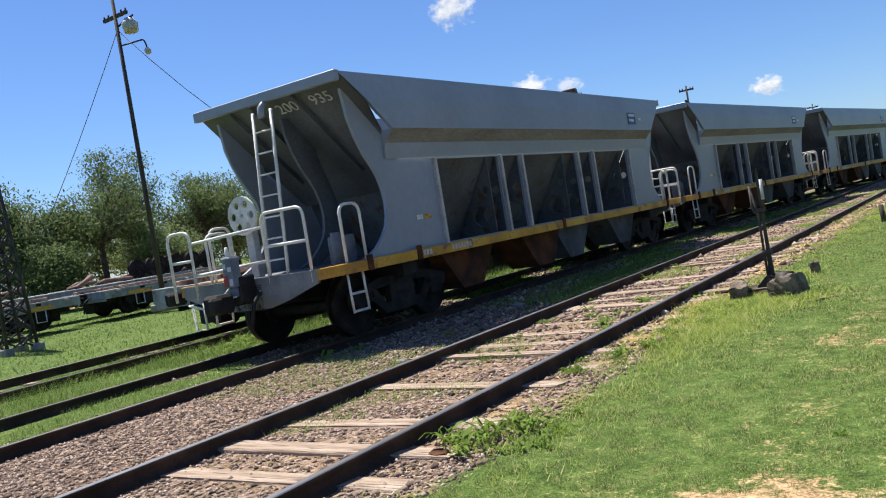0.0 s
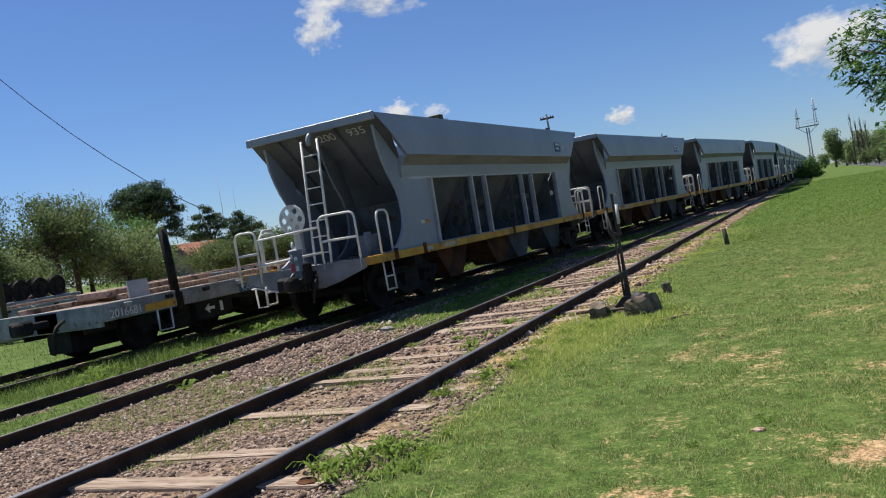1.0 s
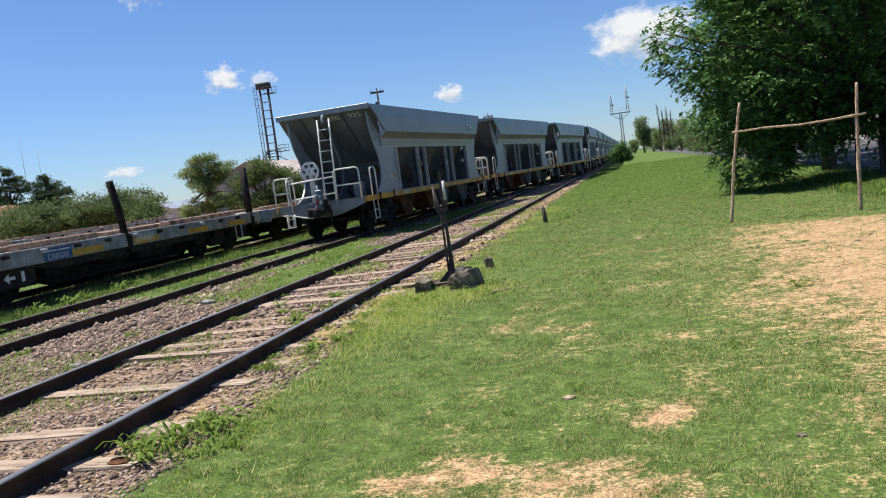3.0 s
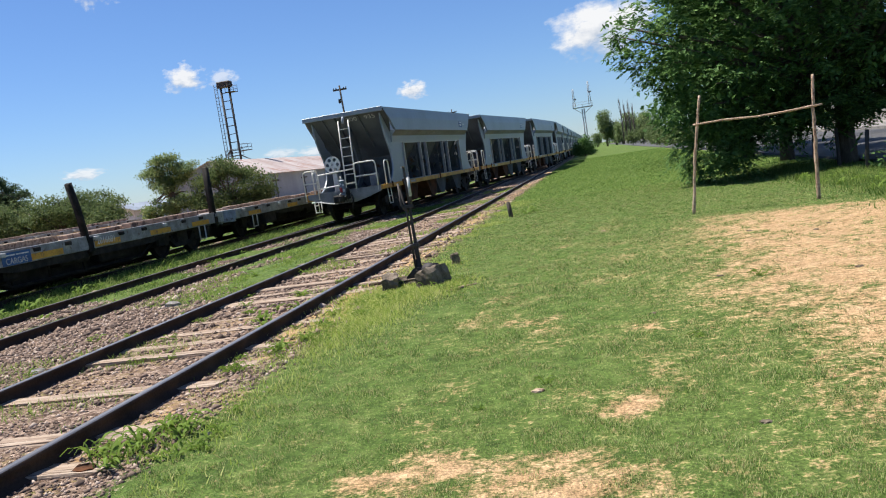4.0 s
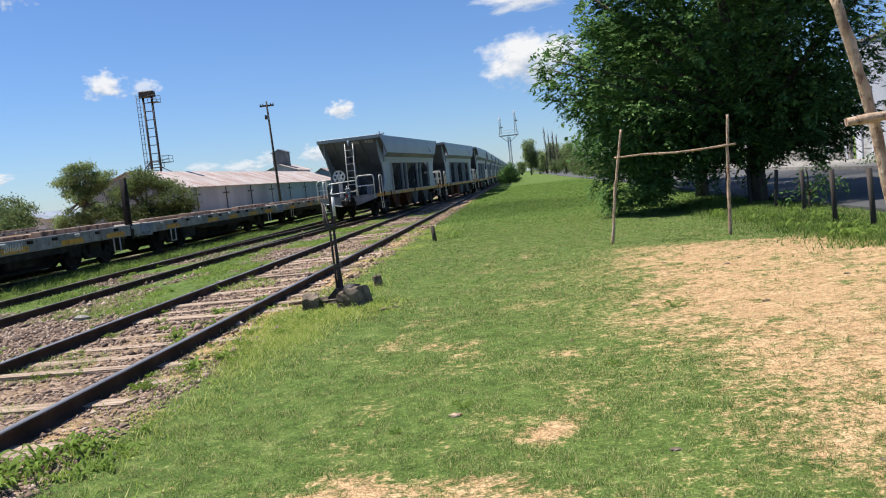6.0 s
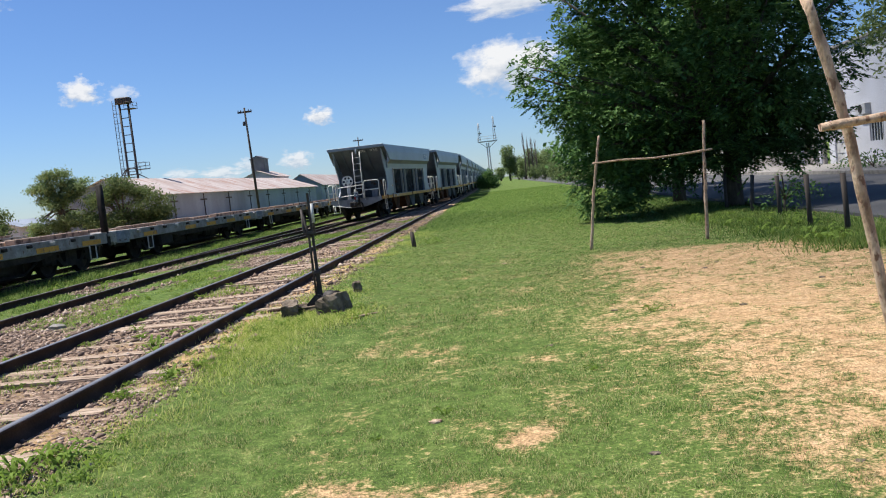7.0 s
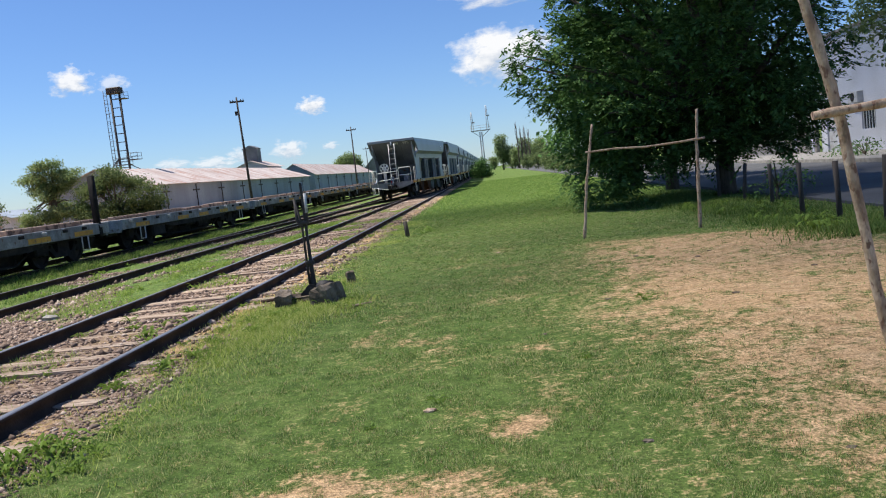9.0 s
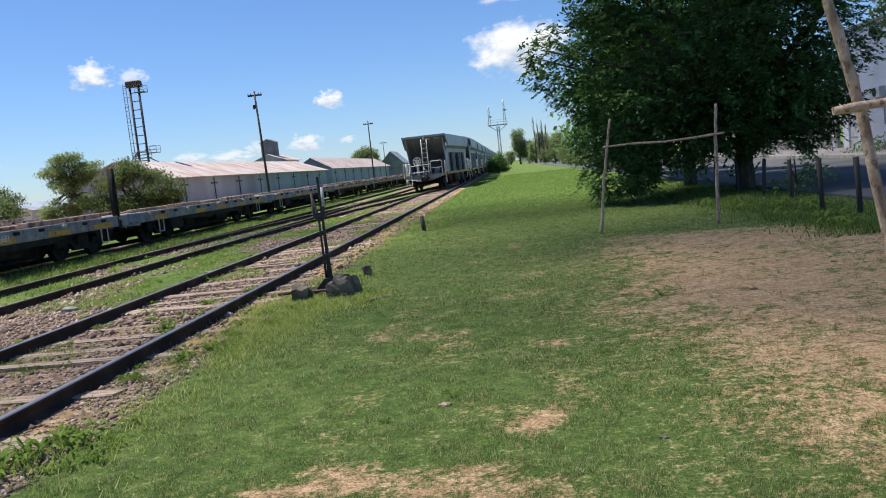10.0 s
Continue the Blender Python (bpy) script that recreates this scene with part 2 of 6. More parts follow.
def vnoise(x, y):
    xi, yi = np.floor(x).astype(int), np.floor(y).astype(int)
    fx, fy = x - xi, y - yi
    fx, fy = fx * fx * (3 - 2 * fx), fy * fy * (3 - 2 * fy)
    g = lambda a, b: LATTICE[a % 256, b % 256]
    return (g(xi, yi) * (1 - fx) + g(xi + 1, yi) * fx) * (1 - fy) + (g(xi, yi + 1) * (1 - fx) + g(xi + 1, yi + 1) * fx) * fy


def fbm(x, y, octaves=4):
    s, a = 0, 0.5
    for o in range(octaves):
        s = s + a * vnoise(x * 2 ** o + 17 * o, y * 2 ** o + 5 * o)
        a *= 0.5
    return s / (1 - 0.5 ** octaves)


def step(a, b, x):
    t = np.clip((x - a) / (b - a), 0, 1)
    return t * t * (3 - 2 * t)


X1, X2, X3 = -4.48, -8.70, -12.95      # the tracks' middle lines
GAUGE = 0.873                          # half the distance of the rail heads
RAIL_Z = 0.15


def merge_x(y):
    """The middle line of the crossover from the second track to the first."""
    s = np.clip((np.asarray(y, float) - 16.6) / 60.2, 0, 1)
    return X2 + (X1 - X2) * s * s * (3 - 2 * s)


def dirt_amount(x, y):
    """Bare earth: the worn playing field, thin strips near by, and the rail's shoulder."""
    n = fbm(x * 0.9 + 3, y * 0.9, 5)
    f = fbm(x * 4.5 + 13, y * 3.0 + 8, 3)
    tiny = fbm(x * 13 + 3, y * 10 + 28, 2)
    edge = np.interp(y, [-2, 3.7, 4.6, 5.6, 7.35, 9.4, 11.35, 13.5, 15], [1.1, 0.85, 0.9, 0.85, 0.5, 0.3, 0.45, 0.8, 1.1])
    top = np.interp(x, [1.0, 2.0, 4.5, 6.0], [15.1, 14.7, 13.8, 13.3])
    field = step(-1.2, 2.2, x - edge) * step(0.5, -0.7, y - top) * step(5.6, 4.5, x) * step(-7.0, -3.0, y)
    d = field * (0.80 - 0.10 * step(6.0, 10.0, y) + 0.4 * (n - 0.5) + 0.6 * (f - 0.5) + 0.9 * (tiny - 0.5))
    bar = step(5.1, 4.4, y) * step(3.0, 3.5, y) * step(-2.0, -1.4, x) * step(0.1, -0.4, x) * step(0.30, 0.44, n) * (0.58 + 1.3 * (f - 0.45) + 0.8 * (tiny - 0.45))
    patch = np.exp(-(((x - 0.0 + 0.5 * (n - 0.5)) / 0.22) ** 2 + ((y - 4.74 + 0.6 * (f - 0.5)) / 0.24) ** 2)) * (1.7 * f - 0.1 + 0.9 * (tiny - 0.5))
    shoulder = step(-2.65 + 0.5 * (n - 0.5), -3.25 + 0.5 * (n - 0.5), x) * step(-6.2, -5.4, x) * (0.62 + 0.8 * (f - 0.35))
    spots = step(0.58, 0.70, fbm(x * 1.7 + 40, y * 1.2 + 9, 4)) * step(-2.6, -1.6, x) * step(22, 12, y) * step(-7.0, -3.0, y) * (0.10 + 0.8 * (f - 0.3))
    thin = 0.24 * step(0.47, 0.66, fbm(x * 2.6 + 7, y * 2.0 + 91, 4)) * step(-2.8, -1.5, x) * step(26, 14, y) * step(-7.0, -3.0, y)
    heath = step(-17.0, -23.0, x) * step(27.0, 37.0, y) * step(150.0, 110.0, y) * 0.85
    return np.clip(np.maximum.reduce([heath + 0 * n, d, bar, patch, shoulder, spots, thin * (0.4 + 1.2 * tiny)]), 0, 1)


def gravel_amount(x, y):
    n = fbm(x * 0.8 + 60, y * 0.55 + 11, 4)
    bed = step(-8.9, -7.7, x) * step(-2.9, -3.35, x)
    far = step(14, 9, y + 0 * x) + step(0.62, 0.46, n) * 0.8
    inner = step(-5.5, -5.3, x) * step(-3.4, -3.6, x) * (0.45 + 0.5 * step(0.45, 0.6, n))
    between = step(-5.2, -5.6, x)
    g = bed * np.clip(np.maximum(far * between, inner), 0, 1) * (0.6 + 0.8 * (1 - n))
    second = step(-10.6, -10.2, x) * step(-8.4, -8.9, x) * step(0.52, 0.4, n) * 0.6
    shoulder = step(-3.75, -3.5, x) * step(-2.7, -3.05, x) * step(9.0, 7.0, y + 0 * x) * (0.3 + 0.9 * (1 - n) * step(0.3, 0.6, fbm(x * 5 + 2, y * 4 + 6, 2)))
    return np.clip(np.maximum.reduce([g, second, shoulder]), 0, 1)


def ground_z(x, y):
    bank = -0.10 * step(-11.0, -16.0, x)
    return (fbm(x * 1.4, y * 1.4, 3) - 0.5) * 0.06 * step(-3.0, -2.3, x) * step(23.0, 14.0, y) + (fbm(x * 0.12 + 9, y * 0.12, 3) - 0.5) * 0.12 * step(-2.5, 1.5, x) + bank + 0.02


# ---- ground ----
def build_ground():
    far = [25, 40, 70, 120, 220, 400, 800, 1600, 2600]
    xs = np.array([-x for x in far[::-1]] + list(np.arange(-16, 10, 0.13)) + [11, 13, 16, 20] + far[1:])
    xs = np.sort(np.unique(np.concatenate([xs, [-20, -18]])))
    ys = np.array([-2600, -800, -200, -60, -30, -20, -14] + list(np.arange(-9, 24, 0.14)) + list(np.arange(24, 60, 0.8)) + [65, 75, 90, 110, 150, 220, 400, 800, 1600, 2600])
    gx, gy = np.meshgrid(xs, ys)
    gz = ground_z(gx, gy)
    v = np.stack([gx, gy, gz], -1).reshape(-1, 3)
    nx, ny = len(xs), len(ys)
    i = (np.arange(ny - 1)[:, None] * nx + np.arange(nx - 1)[None]).ravel()
    faces = np.stack([i, i + 1, i + nx + 1, i + nx], 1)
    m, n, l, b = mat("ground_grass_dirt_gravel", 0.95)
    b.inputs["Specular IOR Level"].default_value = 0.1
    zone = n.new("ShaderNodeAttribute")
    zone.attribute_name = "zone"
    sep = n.new("ShaderNodeSeparateColor")
    l.new(zone.outputs["Color"], sep.inputs[0])
    big = noise_node(n, l, 0.35, 5)
    mid = noise_node(n, l, 5, 6)
    fine = noise_node(n, l, 55, 6)
    grass = ramp(n, l, mid.outputs[0], [(0.28, (0.05, 0.085, 0.019)), (0.5, (0.095, 0.15, 0.034)), (0.72, (0.155, 0.195, 0.058))])
    grass = mix(n, l, ramp(n, l, big.outputs[0], [(0.4, (0, 0, 0)), (0.65, (0.5, 0.5, 0.5))]).outputs[0], grass.outputs[0], (0.125, 0.175, 0.045))
    dirt = ramp(n, l, mid.outputs[0], [(0.3, (0.38, 0.245, 0.125)), (0.55, (0.465, 0.31, 0.168)), (0.75, (0.54, 0.375, 0.215))])
    cells = n.new("ShaderNodeTexVoronoi")
    cells.inputs["Scale"].default_value = 26
    tc = n.new("ShaderNodeTexCoord")
    l.new(tc.outputs["Object"], cells.inputs["Vector"])
    csep = n.new("ShaderNodeSeparateColor")
    l.new(cells.outputs["Color"], csep.inputs[0])
    gravel = ramp(n, l, csep.outputs[0], [(0.0, (0.10, 0.066, 0.048)), (0.5, (0.22, 0.152, 0.112)), (1.0, (0.40, 0.30, 0.23))])
    wob = n.new("ShaderNodeMath")
    wob.operation = "MULTIPLY_ADD"
    mottle = noise_node(n, l, 17, 5)
    both = n.new("ShaderNodeMath")
    both.operation = "MULTIPLY_ADD"
    l.new(mottle.outputs[0], both.inputs[0])
    both.inputs[1].default_value = 1.2
    l.new(fine.outputs[0], both.inputs[2])
    half = n.new("ShaderNodeMath")
    half.operation = "MULTIPLY_ADD"
    l.new(both.outputs[0], half.inputs[0])
    half.inputs[1].default_value, half.inputs[2].default_value = 0.6, -0.16
    l.new(half.outputs[0], wob.inputs[0])
    wob.inputs[1].default_value = 1.7
    wob.inputs[2].default_value = -0.85
    add = n.new("ShaderNodeMath")
    add.operation = "ADD"
    l.new(sep.outputs[0], add.inputs[0])
    l.new(wob.outputs[0], add.inputs[1])
    dmask = ramp(n, l, add.outputs[0], [(0.26, (0, 0, 0)), (0.68, (1, 1, 1))])
    add2 = n.new("ShaderNodeMath")
    add2.operation = "ADD"
    l.new(sep.outputs[1], add2.inputs[0])
    l.new(wob.outputs[0], add2.inputs[1])
    gmask = ramp(n, l, add2.outputs[0], [(0.3, (0, 0, 0)), (0.5, (1, 1, 1))])
    col = mix(n, l, dmask.outputs[0], grass, dirt.outputs[0])
    col = mix(n, l, gmask.outputs[0], col, gravel.outputs[0])
    tone = ramp(n, l, fine.outputs[0], [(0.34, (0.42, 0.42, 0.42)), (0.66, (1.55, 1.55, 1.55))])
    col = mix(n, l, 0.62, col, tone.outputs[0], "MULTIPLY")
    blot = ramp(n, l, mottle.outputs[0], [(0.36, (0.62, 0.62, 0.62)), (0.64, (1.35, 1.35, 1.35))])
    col = mix(n, l, 0.55, col, blot.outputs[0], "MULTIPLY")
    crumb = ramp(n, l, noise_node(n, l, 150, 3).outputs[0], [(0.36, (0.6, 0.6, 0.6)), (0.64, (1.38, 1.38, 1.38))])
    col = mix(n, l, 0.7, col, crumb.outputs[0], "MULTIPLY")
    l.new(col, b.inputs["Base Color"])
    bump(n, l, b, fine.outputs[0], 0.9, 0.03)
    me = np_mesh("ground", v, faces, m, True)
    attr = me.color_attributes.new("zone", "FLOAT_COLOR", "POINT")
    c = np.stack([dirt_amount(gx, gy), gravel_amount(gx, gy), 0 * gx, 0 * gx + 1], -1).reshape(-1, 4).astype(np.float32)
    attr.data.foreach_set("color", c.ravel())
    tagged(new("ground", me), "mown green grass with bare sandy patches and gravel by the rails", "ground", kind="structure")


build_ground()


# ---- tracks ----
RAIL_SECTION = [(-0.065, 0), (0.065, 0), (0.065, 0.012), (0.012, 0.03), (0.012, 0.10), (0.036, 0.112), (0.036, 0.14), (-0.036, 0.14), (-0.036, 0.112), (-0.012, 0.10), (-0.012, 0.03), (-0.065, 0.012)]


def rail_mesh(path, top):
    """A flat-bottom rail along a list of (x, y); its running surface takes the second material."""
    p = np.array(path)
    k = len(RAIL_SECTION)
    sec = np.array(RAIL_SECTION)
    v = np.concatenate([np.stack([x + sec[:, 0], np.full(k, y), sec[:, 1] + RAIL_Z - 0.14], 1) for x, y in p])
    f = [(a * k + i, a * k + (i + 1) % k, (a + 1) * k + (i + 1) % k, (a + 1) * k + i) for a in range(len(p) - 1) for i in range(k)]
    me = np_mesh("rail", v, f, M_RAIL)
    me.materials.append(top)
    me.polygons.foreach_set("material_index", np.array([1 if i % k == 6 else 0 for i in range(len(f))], np.int32))
    return me


def track(label, centre, y0, y1, top, sleepers, proud=0.03, step_y=0.63):
    ob = empty("railway_track", label, "railway track", "tracks of the yard", "structure")
    ys = np.concatenate([np.arange(y0, min(y1, 90), 1.5), np.arange(min(y1, 90), y1 + 1, 15)]) if y1 > 90 else np.arange(y0, y1 + 0.1, 1.5)
    for side in (-1, 1):
        part("rail", rail_mesh([(float(centre(y)) + side * GAUGE, y) for y in ys], top), None, ob)
    meshes = []
    for j in range(6):
        bm = bmesh.new()
        r = random.Random(j)
        vs = box(bm, -1.36, 1.36, -0.125, 0.125, -0.12, 0.0, 0.012)
        for v in bm.verts:
            v.co += Vector((r.uniform(-0.03, 0.03), r.uniform(-0.012, 0.012), r.uniform(-0.01, 0.01)))
        meshes.append(mesh_of("sleeper", bm, M_SLEEPER))
    r = random.Random(len(label))
    for i in range(sleepers):
        y = y0 + 0.31 + i * step_y
        s = part("sleeper", meshes[i % 6], None, ob)
        s.location = (float(centre(y)) + r.uniform(-0.06, 0.06), y + r.uniform(-0.05, 0.05), proud + r.uniform(-0.035, 0.012))
        s.rotation_euler = (r.uniform(-0.03, 0.03), r.uniform(-0.012, 0.012), r.uniform(-0.04, 0.04))
        s.scale = (r.uniform(0.9, 1.03), r.uniform(0.72, 1.08), 1)
    return ob


track("railway track with shiny rails on weathered wooden sleepers", lambda y: X1, -19.82, 420, M_RAILTOP, 300, 0.036)
track("railway track with worn rails sunk in gravel and grass", lambda y: X2, -19.82, 300, M_RAILTOP_OLD, 144, -0.005)
track("overgrown railway track under the flat wagons", lambda y: X3, -19.82, 200, M_RAILTOP_OLD, 94, -0.03)
track("crossover rails leading from one track to the other", merge_x, 20.0, 74.0, M_RAILTOP_OLD, 80, 0.0)


# ---- running gear shared by the wagons ----
def wheel_mesh():
    bm = bmesh.new()
    for (r0, x0, x1) in ((0.455, -0.06, 0.06), (0.48, -0.085, -0.055)):
        vs = [[bm.verts.new((x, r0 * math.cos(a), r0 * math.sin(a))) for a in [2 * math.pi * k / 28 for k in range(28)]] for x in (x0, x1)]
        for k in range(28):
            bm.faces.new((vs[0][k], vs[0][(k + 1) % 28], vs[1][(k + 1) % 28], vs[1][k])).smooth = True
        for ring, sx in ((vs[0], -1), (vs[1], 1)):
            prev = ring
            for rr, dx in ((0.86, 0.0), (0.80, -0.03), (0.36, -0.02), (0.30, 0.05), (0.0, 0.05)):
                if rr == 0:
                    bm.faces.new(prev)
                    break
                nxt = [bm.verts.new((v.co.x + sx * dx if prev is ring else prev[0].co.x * 0 + (x1 if sx > 0 else x0) + sx * dx, v.co.y / (r0 if prev is ring else math.hypot(prev[0].co.y, prev[0].co.z)) * r0 * rr, v.co.z / (r0 if prev is ring else math.hypot(prev[0].co.y, prev[0].co.z)) * r0 * rr)) for v in prev]
                for k in range(28):
                    bm.faces.new((prev[k], prev[(k + 1) % 28], nxt[(k + 1) % 28], nxt[k]))
                prev = nxt
    return mesh_of("wheel", bm, M_WHEEL)


WHEEL = wheel_mesh()


def axle_mesh():
    bm = bmesh.new()
    tube(bm, [(-1.08, 0, 0), (1.08, 0, 0)], 0.08, 10)
    for s in (-1, 1):
        box(bm, s * 1.0 - 0.09, s * 1.0 + 0.09, -0.13, 0.13, -0.14, 0.15, 0.03)
    return mesh_of("axle", bm, M_DARK)


AXLE = axle_mesh()


def bogie_frame_mesh():
    bm = bmesh.new()
    for s in (-1, 1):
        outline = [(-1.15, 0.62), (-0.55, 0.74), (0.55, 0.74), (1.15, 0.62), (1.15, 0.44), (0.72, 0.44), (0.45, 0.22), (-0.45, 0.22), (-0.72, 0.44), (-1.15, 0.44)]
        holes = [[(-0.62, 0.60), (-0.30, 0.62), (-0.30, 0.36), (-0.42, 0.36)], [(0.30, 0.62), (0.62, 0.60), (0.42, 0.36), (0.30, 0.36)]]
        plate(bm, outline, holes, 0.12, lambda u, v, w, s=s: (s * 1.03 - 0.06 + w, u, v))
        for dy in (-0.14, 0, 0.14):
            tube(bm, [(s * 1.03, dy, 0.30), (s * 1.03, dy, 0.56)], 0.055, 8)
    box(bm, -1.1, 1.1, -0.2, 0.2, 0.45, 0.72, 0.03)
    box(bm, -1.15, 1.15, -0.75, -0.66, 0.5, 0.58)
    box(bm, -1.15, 1.15, 0.66, 0.75, 0.5, 0.58)
    return mesh_of("bogie_frame", bm, M_DARK)


BOGIE = bogie_frame_mesh()


def add_bogie(parent, y, rows):
    """A bogie under a wagon: frame, two axles, each with its wheels; rolls if rows are noted."""
    fr = part("bogie_frame", BOGIE, None, parent)
    fr.location = (0, y, 0)
    for dy in (-0.9, 0.9):
        ax = part("axle", AXLE, None, parent)
        ax.location = (0, y + dy, 0.455)
        for s in (-1, 1):
            w = part("wheel", WHEEL, None, ax)
            w.location = (s * 0.86, 0, 0)
            w.rotation_euler = (0, 0, 0 if s > 0 else math.pi)
        rows.append(ax)


def coupler_mesh():
    bm = bmesh.new()
    box(bm, -0.07, 0.07, -0.5, 0.3, 0.72, 0.86, 0.02)
    box(bm, -0.15, 0.17, -0.68, -0.38, 0.66, 0.92, 0.04)
    box(bm, 0.09, 0.20, -0.80, -0.60, 0.69, 0.89, 0.03)
    box(bm, -0.30, 0.30, 0.0, 0.12, 0.60, 0.98, 0.02)
    return mesh_of("coupler", bm, M_DARK)


COUPLER = coupler_mesh()

# ---- hopper wagon ----
LH, PITCH = 14.5, 15.0
WEB = [(1.08, 3.66), (1.14, 3.3), (1.17, 3.05), (1.27, 2.78), (1.39, 2.55), (1.53, 2.36), (1.63, 2.2), (1.70, 2.0), (1.72, 1.8), (1.70, 1.62), (1.64, 1.47), (1.52, 1.33), (1.36, 1.2), (1.16, 1.1), (1.0, 1.05)]
RIBS = [3.1, 5.2, 6.0, 8.5, 9.3, 11.4]


def hopper_shell():
    """The bin: sloping upper panels, knee, undercut, and the end slope sheets."""
    bm = bmesh.new()
    prof = [(1.47, 3.66, 0.88), (1.52, 3.30, 1.34), (1.53, 2.87, 1.86), (1.36, 2.68, 1.84), (1.33, 2.45, 1.84)]     # half width, height, how far in from the end of the frame
    for s in (-1, 1):
        a = [bm.verts.new((s * x, y, z)) for x, z, y in prof]
        b = [bm.verts.new((s * x, LH - y, z)) for x, z, y in prof]
        for i in range(4):
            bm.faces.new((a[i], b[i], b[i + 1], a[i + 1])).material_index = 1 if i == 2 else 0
        # rim and inner face
        c = [bm.verts.new((s * x, y, z)) for x, z, y in ((1.41, 3.66, 0.96), (1.42, 2.87, 1.95))]
        d = [bm.verts.new((s * x, LH - y, z)) for x, z, y in ((1.41, 3.66, 0.96), (1.42, 2.87, 1.95))]
        bm.faces.new((a[0], b[0], d[0], c[0]))
        bm.faces.new((c[0], d[0], d[1], c[1]))
        bm.faces.new((a[0], a[1], a[2], c[1], c[0]))
        bm.faces.new((b[0], b[1], b[2], d[1], d[0]))
        for q, yy in ((a, prof[2][2]), (b, LH - prof[2][2])):
            bm.faces.new((q[2], q[3], q[4], bm.verts.new((s * 1.27, q[4].co.y, 2.45)), bm.verts.new((s * 1.27, yy, 2.87))))
    return bm


